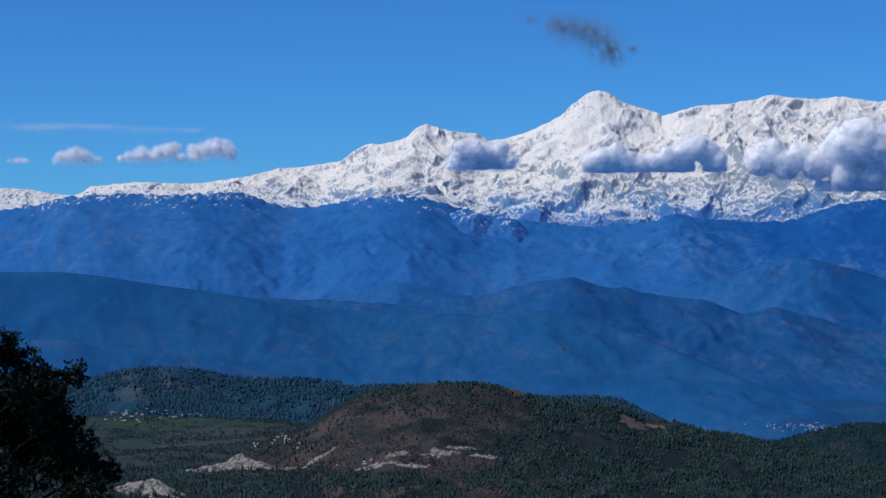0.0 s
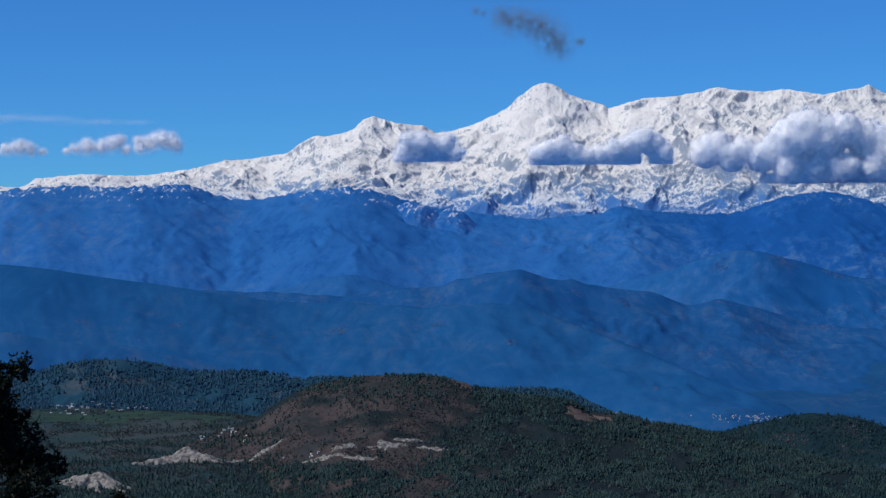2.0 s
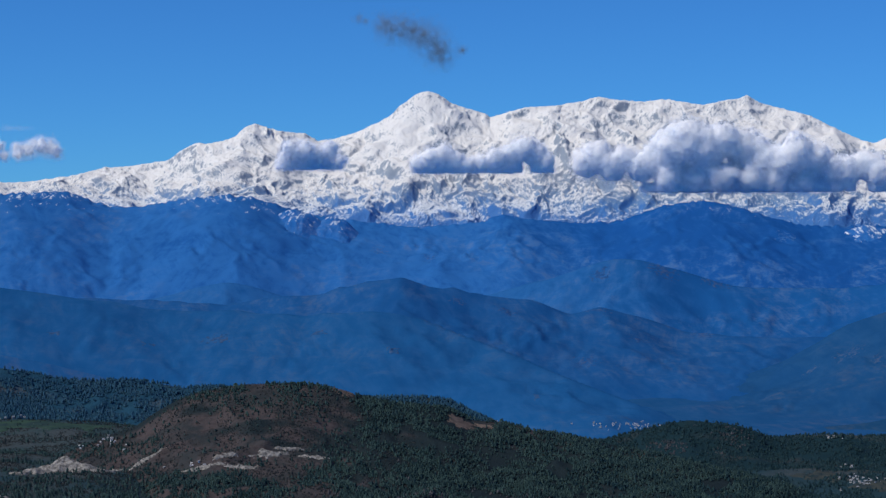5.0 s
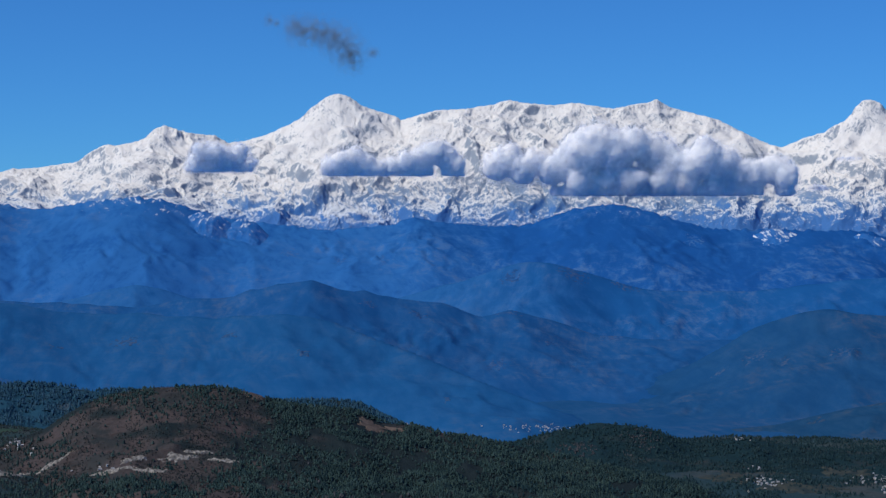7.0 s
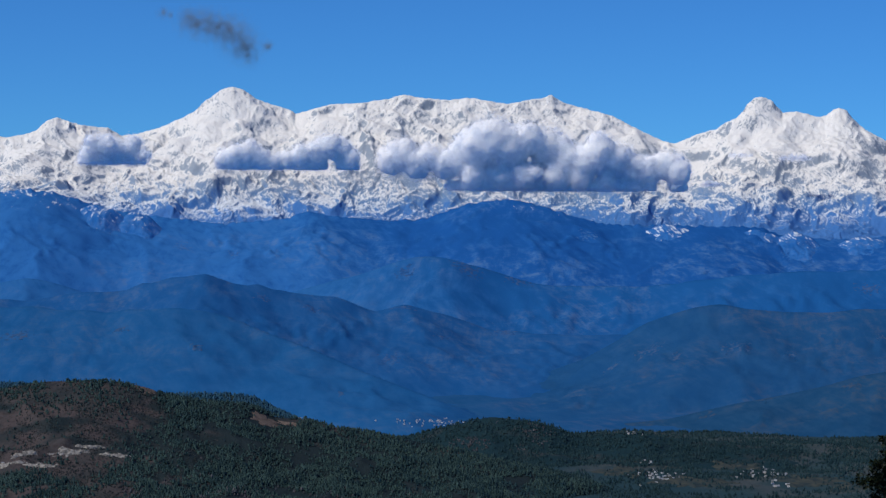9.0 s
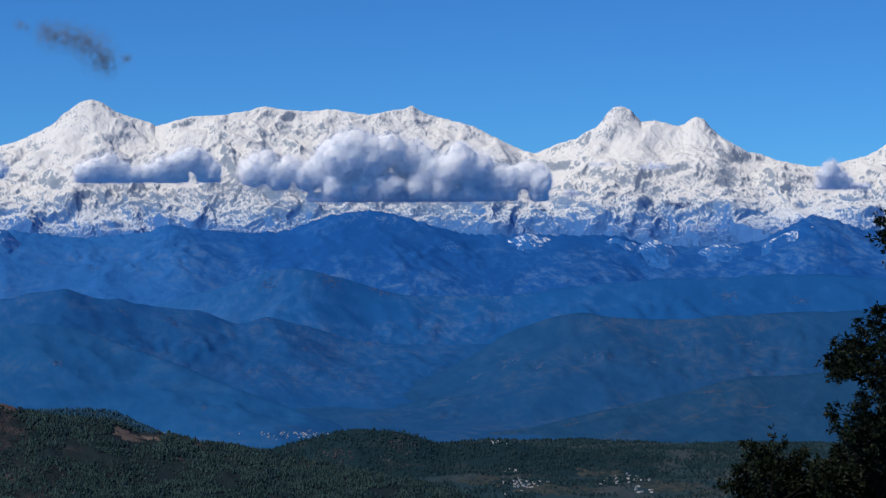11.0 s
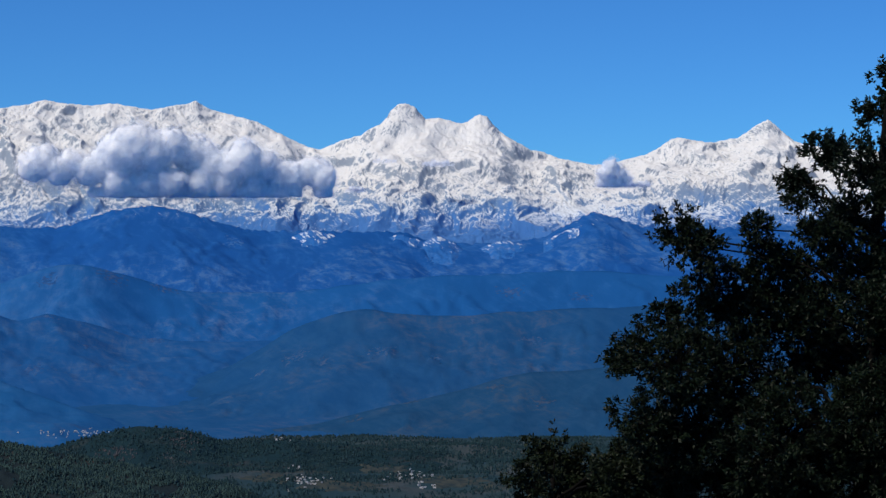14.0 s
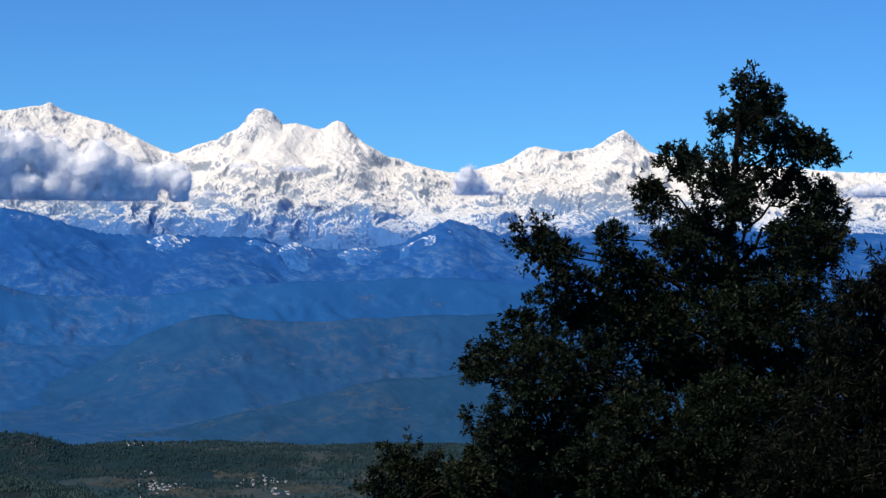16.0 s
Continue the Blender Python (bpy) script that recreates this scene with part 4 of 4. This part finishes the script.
def cumulus(bearing, elevation, r, puffs, label, seed, buds=4, body=0.85, rim=4.4, level=True):
    """A heaped cloud: puffs (across, up and radius in metres) over a level base, budding smaller ones; a closed body with a frayed rim of droplets."""
    rng = np.random.default_rng(seed)
    b = radians(bearing)
    whole = []
    # the level underside
    ends = min(p[0] - 0.5 * p[2] for p in puffs), max(p[0] + 0.5 * p[2] for p in puffs)
    for px in np.arange(ends[0], ends[1], 9.0):
        tall = max((p[1] + p[2]) * (1 - min(1, abs(p[0] - px) / (2.2 * p[2]))) for p in puffs)
        low = min(16.0, 0.3 * tall + 3) * rng.uniform(0.75, 1.15)
        if not level or min(p[1] - p[2] + 0.25 * abs(p[0] - px) for p in puffs) > 9:
            continue
        whole.append((px, rng.uniform(6, 14), 0.45 * low, low))
    for px, pz, pr in puffs:
        py = rng.uniform(-0.3, 0.4) * pr
        whole.append((px, py, pz, pr))
        for _ in range(buds):
            d = rng.normal(size=3)
            d /= np.linalg.norm(d)
            small = pr * rng.uniform(0.32, 0.5)
            whole.append((px + d[0] * pr * 0.74, py - abs(d[1]) * pr * 0.62, max(pz + (abs(d[2]) * 0.85 + 0.1) * pr * 0.7, 0.5 * small), small))
    verts, faces, off, drops = [], [], 0, []
    for px, py, pz, pr in whole:
        v, f = BALLS[3 if pr > 12 else 2]
        p = v * pr * body + (px, py, pz)
        p[:, 2] = np.where(p[:, 2] < 0, p[:, 2] * 0.22, p[:, 2])
        verts.append(p), faces.append(f + off)
        off += len(p)
        n = int(rim * pr * pr)
        q = rng.normal(size=(n, 3))
        q /= np.linalg.norm(q, axis=1)[:, None]
        q = q * (pr * rng.uniform(body, 1.0, n) + rng.exponential(0.07 * pr + 1.2, n))[:, None] + (px, py, pz)
        drops.append(q[q[:, 2] > rng.uniform(-6, 1, len(q))])
    me = fused(np.concatenate(verts), np.concatenate(faces), 3.2 if len(puffs) > 8 else 2.4)
    n = len(me.vertices)
    p, nor = np.empty(3 * n, np.float32), np.empty(3 * n, np.float32)
    me.vertices.foreach_get("co", p), me.vertices.foreach_get("normal", nor)
    p, nor = p.reshape(-1, 3), nor.reshape(-1, 3)
    lump = 2.4 * fbm(p[:, 0] / 21 + p[:, 1] / 33, p[:, 2] / 18 - p[:, 1] / 30, 3, seed) + 1.6 * fbm(p[:, 0] / 7, p[:, 2] / 6 + p[:, 1] / 7, 2, seed + 3)
    p = p + nor * (lump * np.clip(p[:, 2] / 12, 0.45, 1))[:, None]
    me.vertices.foreach_set("co", np.ascontiguousarray(p, np.float32).ravel())
    me.update()
    m = Matrix.Translation((r * math.sin(b), r * math.cos(b), rise(r, elevation))) @ Matrix.Rotation(-b, 4, "Z")
    ob = new("cloud", me)
    ob.matrix_world = m
    q = np.concatenate(drops)
    fray = (q[:, None] + rng.normal(0, 0.48, (len(q), 3, 3))).reshape(-1, 3)
    part("frayed_rim", raw_mesh("frayed_rim", fray, np.arange(len(fray)).reshape(-1, 3), MIST), ob)["kind"] = "stuff"
    return tagged(ob, label, "cloud", "clouds over the range")


def wisp(bearing, elevation, r, puffs, label, seed, thick=1.0, stretch=1.0, grain=0.3, mist=None):
    """A thin cloud of loose droplets, denser in its shreds and fading out all round."""
    rng = np.random.default_rng(seed)
    b = radians(bearing)
    drops = []
    for px, pz, pr in puffs:
        n = int(thick * 5.5 * pr * pr)
        d = rng.normal(size=(n, 3))
        d /= np.linalg.norm(d, axis=1)[:, None]
        rad = pr * rng.uniform(0, 1, n) ** 0.55 * rng.uniform(0.5, 1.2, n)
        d = d * rad[:, None] * (stretch, 1, 1) + (px, 0, pz)
        shred = fbm(d[:, 0] / (16 * stretch), d[:, 2] / 16, 4, seed + 1)
        drops.append(d[rng.uniform(-1.2, 0.7, n) < shred])
    d = np.concatenate(drops)
    tri = (d[:, None] + rng.normal(0, grain, (len(d), 3, 3))).reshape(-1, 3)
    ob = new("cloud", raw_mesh("cloud", tri, np.arange(len(tri)).reshape(-1, 3), mist or MIST))
    ob.matrix_world = Matrix.Translation((r * math.sin(b), r * math.cos(b), rise(r, elevation))) @ Matrix.Rotation(-b, 4, "Z")
    return tagged(ob, label, "cloud", "clouds over the range")


def bank(width, height, count, seed):
    """Puffs of a small flat-bottomed cloud, highest in the middle."""
    rng = random.Random(seed)
    out = []
    for k in range(count):
        u = (k + 0.5) / count + rng.uniform(-0.3, 0.3) / count
        top = height * (4 * u * (1 - u) * 0.6 + 0.4) * rng.uniform(0.75, 1.1)
        out.append((width * (u - 0.5), top * 0.45, top * rng.uniform(0.46, 0.56)))
    return out


cumulus(12.75, 1.55, 3772, [
    (-262, 52, 30), (-240, 62, 33), (-212, 45, 30), (-188, 60, 27), (-160, 44, 30), (-132, 56, 36), (-104, 74, 40), (-72, 94, 44), (-42, 78, 44),
    (-6, 92, 36), (28, 76, 42), (62, 58, 38), (96, 52, 36), (124, 70, 36), (156, 58, 34), (186, 40, 30), (216, 38, 30), (246, 46, 32), (268, 32, 26),
    (-110, 24, 26), (-60, 26, 30), (-10, 26, 30), (40, 24, 28), (90, 22, 26), (140, 22, 26)], "large white cloud bank with blue-grey flat base", 1)
cumulus(5.9, 2.1, 3772, [(-118, 18, 18), (-98, 24, 22), (-74, 30, 24), (-50, 20, 20), (-26, 16, 17), (0, 17, 18), (26, 24, 22), (54, 30, 25), (76, 42, 26), (98, 34, 26), (118, 20, 18)], "long blue-grey cloud below the pyramid mountain", 3)
cumulus(1.1, 2.2, 3772, [(-48, 18, 16), (-34, 38, 20), (-14, 30, 24), (10, 24, 22), (34, 30, 22), (54, 14, 13)], "small grey cloud beside the white mountain", 4, body=0.72, rim=7.0)
cumulus(24.95, 1.8, 3772, [(-16, 22, 18), (-4, 34, 18), (12, 18, 16), (24, 12, 10)], "small grey puff of cloud before the saddle", 5, body=0.72, rim=7.0)
cumulus(25.6, 1.78, 3772, bank(52, 15, 6, 9), "thin grey cloud tail before the saddle", 6, body=0.72, rim=7.0)
cumulus(-10.1, 2.3, 4780, [(-52, 8, 8), (-34, 16, 17), (-8, 20, 21), (18, 16, 18), (44, 10, 10)], "small white cloud in the blue sky", 7, body=0.55, rim=8.0, level=False)
cumulus(-11.7, 2.36, 4780, bank(52, 11, 6, 13), "thin grey sliver of cloud in the blue sky", 13, body=0.6, rim=8.0)
cumulus(-8.0, 2.33, 4780, [(-78, 10, 9), (-56, 16, 15), (-30, 20, 22), (0, 20, 20), (26, 26, 22), (42, 34, 18), (58, 14, 14)], "small white cloud in the blue sky", 8, body=0.55, rim=8.0, level=False)
cumulus(-6.42, 2.36, 4780, [(-48, 30, 14), (-42, 14, 16), (-20, 26, 24), (6, 36, 24), (28, 30, 24), (44, 18, 15)], "small bright white cloud in the blue sky", 9, body=0.55, rim=8.0, level=False)
cumulus(36.0, 1.75, 3772, bank(103, 28, 9, 14), "thin grey cloud over the far snow slope", 11, body=0.72, rim=7.0)
for b, e, w, h, r, k in ((20.0, 2.4, 66, 12, 4100, 15), (17.7, 1.68, 34, 12, 3860, 16), (18.55, 2.5, 50, 7, 4100, 17)):
    cumulus(b, e, r, bank(w, h, 7, k), "thin grey shred of cloud before the snow", k, body=0.6, rim=8.0)
wisp(4.0, 5.6, 4780, [(-72, 52, 40), (-55, 40, 50), (-30, 44, 46), (-5, 36, 50), (20, 26, 56), (44, 8, 62), (58, -14, 52), (68, -30, 30), (-130, 66, 20), (-115, 60, 14), (112, -8, 20)], "dark grey wisp of cloud in the sky", 10, 3.4, grain=0.21, mist=MIST_SHADED)
wisp(-9.4, 3.3, 4700, [(-170 + 60 * k, 3 * math.sin(k * 0.9), 20 - 1.6 * k) for k in range(7)], "faint white streak of high cloud", 12, 3.0, 6.0)


# ---------------------------------------------------------------- trees at the viewpoint
def tube(path, r0, r1, sides=7):
    """A tapered limb along a path, as vertices and quads."""
    path = np.asarray(path, float)
    n = len(path)
    t = np.gradient(path, axis=0)
    t /= np.linalg.norm(t, axis=1)[:, None] + 1e-9
    ref = np.where(np.abs(t[:, 2:3]) < 0.9, [[0.0, 0, 1]], [[1.0, 0, 0]])
    u = np.cross(t, ref)
    u /= np.linalg.norm(u, axis=1)[:, None]
    v = np.cross(t, u)
    a = np.linspace(0, 2 * np.pi, sides, endpoint=False)
    rad = np.linspace(r0, r1, n)[:, None, None]
    pts = path[:, None] + rad * (np.cos(a)[None, :, None] * u[:, None] + np.sin(a)[None, :, None] * v[:, None])
    i = np.arange(n * sides).reshape(n, sides)
    j = np.roll(i, -1, axis=1)
    return pts.reshape(-1, 3), np.stack([i[:-1], j[:-1], j[1:], i[1:]], -1).reshape(-1, 4)


def limb_path(a, b, rng, n=9, sag=0.12):
    a, b = np.array(a, float), np.array(b, float)
    s = np.linspace(0, 1, n)[:, None]
    length = np.linalg.norm(b - a)
    p = a + (b - a) * s + np.array([0, 0, 1.0]) * sag * length * np.sin(np.pi * s)
    return p + rng.normal(0, 0.03 * length, (n, 3)) * np.sin(np.pi * s) ** 0.5


def leaves(centres, outward, rng, length, width, per, droop=0.0):
    """Rosettes of folded leaves round twig ends."""
    n = len(centres)
    c, o = np.repeat(centres, per, 0), np.repeat(outward, per, 0)
    d = rng.normal(size=(n * per, 3)) + 0.9 * o
    d[:, 2] -= droop
    d /= np.linalg.norm(d, axis=1)[:, None]
    side = np.cross(d, rng.normal(size=d.shape))
    side /= np.linalg.norm(side, axis=1)[:, None]
    up = np.cross(side, d)
    ln = length * rng.uniform(0.6, 1.25, (n * per, 1))
    wd = width * rng.uniform(0.75, 1.2, (n * per, 1))
    start = c + d * ln * 0.15
    mid, tip = start + d * ln * 0.5 - up * ln * 0.05, start + d * ln - up * ln * 0.15
    verts = np.stack([start, mid + side * wd / 2 + up * wd * 0.2, tip, mid - side * wd / 2 + up * wd * 0.2], 1)
    k = (np.arange(n * per) * 4)[:, None]
    faces = np.concatenate([k + f for f in ((0, 2, 1), (0, 3, 2))])
    return verts.reshape(-1, 3), faces


def tree(name, label, bearing, r, trunk, clumps, leaf, seed, density=1.15, size=0.105, slim=0.42, droop=0.0, thick=0.2):
    """trunk: across and up in metres, root first; clumps: across, up, radius. Each clump hangs on a limb of its own."""
    rng = np.random.default_rng(seed)
    b = radians(bearing)
    base = ground_height(np.array(bearing), np.array(float(r))).item()
    ob = new(name)
    ob.matrix_world = Matrix.Translation((r * math.sin(b), r * math.cos(b), base)) @ Matrix.Rotation(-b, 4, "Z")
    tagged(ob, label, "tree", "trees at the viewpoint")
    lift = EYE - base
    tx, tz = np.array(trunk).T
    tz = tz + lift
    tz[0] = -0.3
    hs = np.linspace(0, 1, 24)
    spine = np.stack([np.interp(hs, np.linspace(0, 1, len(tx)), tx), 0.08 * np.sin(hs * 9), np.interp(hs, np.linspace(0, 1, len(tz)), tz)], 1)
    v, f = tube(spine, thick, 0.02, 10)
    part("trunk", raw_mesh("trunk", v, f, BARK, True), ob)
    lv, lf, count = [], [], 0
    for cx, cz, cr in clumps:
        cz = cz + lift
        cy = rng.uniform(-1.0, 1.0) * min(1.6, 0.8 + cr)
        centre = np.array([cx, cy, cz])
        reach = max(0.6, 0.6 * math.hypot(cx - np.interp(cz, spine[:, 2], spine[:, 0]), cy))
        k = int(np.argmin(np.abs(spine[:, 2] - max(0.8, cz - reach))))
        v, f = tube(limb_path(spine[k], centre, rng), max(0.02, 0.025 + 0.035 * cr), 0.012, 6)
        part("limb", raw_mesh("limb", v, f, BARK, True), ob)
        n = int(density * 120 * cr * cr) + 9
        d = rng.normal(size=(n, 3))
        d /= np.linalg.norm(d, axis=1)[:, None]
        rad = cr * rng.uniform(0.2, 1.0, n) ** 0.6 * (1 + 0.45 * fbm(d[:, 0] * 1.7 + cx, d[:, 2] * 1.7 + cz, 3, seed))
        ends = centre + d * rad[:, None] * (1, 1, 0.85)
        # each twig carries a handful of rosettes close together
        ends, d = np.repeat(ends, 6, 0), np.repeat(d, 6, 0)
        ends = ends + rng.normal(0, 0.075, ends.shape) * (rng.uniform(0, 1, (len(ends), 1)) > 0.17)
        # twigs out to every fifth rosette
        tv, tf, off = [], [], 0
        for e in ends[::5]:
            a, q = tube(limb_path(centre + (e - centre) * 0.15, e, rng, 4, 0.05), 0.010, 0.004, 3)
            tv.append(a), tf.append(q + off)
            off += len(a)
        part("spray", raw_mesh("spray", np.concatenate(tv), np.concatenate(tf), BARK, True), ob)["kind"] = "stuff"
        a, q = leaves(ends, d, rng, size, size * slim, 7, droop)
        lv.append(a), lf.append(q + count)
        count += len(a)
    part("crown", raw_mesh("crown", np.concatenate(lv), np.concatenate(lf), leaf), ob)["kind"] = "stuff"
    return ob


OAK_TRUNK = [(0.0, -10.0), (-0.2, -4.5), (0.05, -1.6), (0.1, 0.5), (0.3, 2.6), (0.42, 3.35)]
OAK_CLUMPS = [
    (0.45, 3.28, 0.38), (0.95, 3.1, 0.3), (0.25, 2.6, 0.5), (1.0, 2.5, 0.45), (1.8, 2.1, 0.42), (-0.7, 1.85, 0.5),
    (0.15, 1.6, 0.7), (1.1, 1.6, 0.55), (-1.35, 1.15, 0.4), (1.9, 1.0, 0.6), (-1.0, 0.3, 0.4), (-0.3, 0.6, 0.6),
    (1.6, 0.15, 0.7), (0.4, -0.3, 0.8), (-0.65, -0.6, 0.6), (1.2, -0.95, 1.1), (-3.65, 0.35, 0.42), (-3.2, 0.05, 0.5),
    (-2.1, 0.45, 0.35), (-1.9, -0.2, 0.5), (-3.0, -0.75, 0.8), (-2.3, -1.3, 0.9), (-4.0, -1.4, 0.55), (-4.3, -1.95, 0.5),
    (-4.9, -2.2, 0.3), (-3.6, -2.2, 0.9), (-2.6, -2.3, 1.1), (-1.2, -2.2, 0.85), (0.0, -2.0, 1.1), (-4.1, -3.3, 0.7),
    (-3.2, -3.6, 1.2), (-1.6, -3.5, 1.4), (0.1, -3.5, 1.5), (0.1, -1.0, 0.7), (0.3, 1.0, 0.45),
    (-1.0, -1.3, 0.8), (-1.7, -0.9, 0.75), (-1.4, -0.3, 0.45), (-0.72, 0.64, 0.45), (-0.5, 0.0, 0.5), (1.25, 0.4, 0.5), (1.8, 1.3, 0.36), (-1.5, 1.4, 0.2), (2.0, 0.4, 0.5), (0.2, -2.7, 0.9), (0.6, -1.4, 0.6), (0.55, 2.95, 0.35), (1.5, 2.25, 0.35),
    (1.5, -2.4, 1.2), (1.6, -3.8, 1.4), (-4.0, -4.4, 1.0), (-2.6, -4.7, 1.2), (-1.0, -4.8, 1.2), (0.6, -4.8, 1.3),
]
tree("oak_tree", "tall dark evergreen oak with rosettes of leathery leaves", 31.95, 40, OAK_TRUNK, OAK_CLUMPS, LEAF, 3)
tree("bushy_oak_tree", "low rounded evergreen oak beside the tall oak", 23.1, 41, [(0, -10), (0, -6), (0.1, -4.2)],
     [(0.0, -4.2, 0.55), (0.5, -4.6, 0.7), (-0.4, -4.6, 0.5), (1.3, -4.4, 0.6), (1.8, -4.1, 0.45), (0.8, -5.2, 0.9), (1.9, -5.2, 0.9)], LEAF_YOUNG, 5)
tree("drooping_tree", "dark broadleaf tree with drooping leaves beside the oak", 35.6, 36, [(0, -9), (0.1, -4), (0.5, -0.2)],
     [(0.6, -0.2, 0.5), (0.1, -0.8, 0.65), (-0.2, -1.6, 0.8), (0.6, -2.0, 0.9), (0.1, -3.0, 1.3), (-0.8, -3.8, 1.2), (0.9, -3.8, 1.3), (1.5, -1.2, 0.9)], LEAF_SHADED, 7, size=0.15, slim=0.24, droop=0.9)
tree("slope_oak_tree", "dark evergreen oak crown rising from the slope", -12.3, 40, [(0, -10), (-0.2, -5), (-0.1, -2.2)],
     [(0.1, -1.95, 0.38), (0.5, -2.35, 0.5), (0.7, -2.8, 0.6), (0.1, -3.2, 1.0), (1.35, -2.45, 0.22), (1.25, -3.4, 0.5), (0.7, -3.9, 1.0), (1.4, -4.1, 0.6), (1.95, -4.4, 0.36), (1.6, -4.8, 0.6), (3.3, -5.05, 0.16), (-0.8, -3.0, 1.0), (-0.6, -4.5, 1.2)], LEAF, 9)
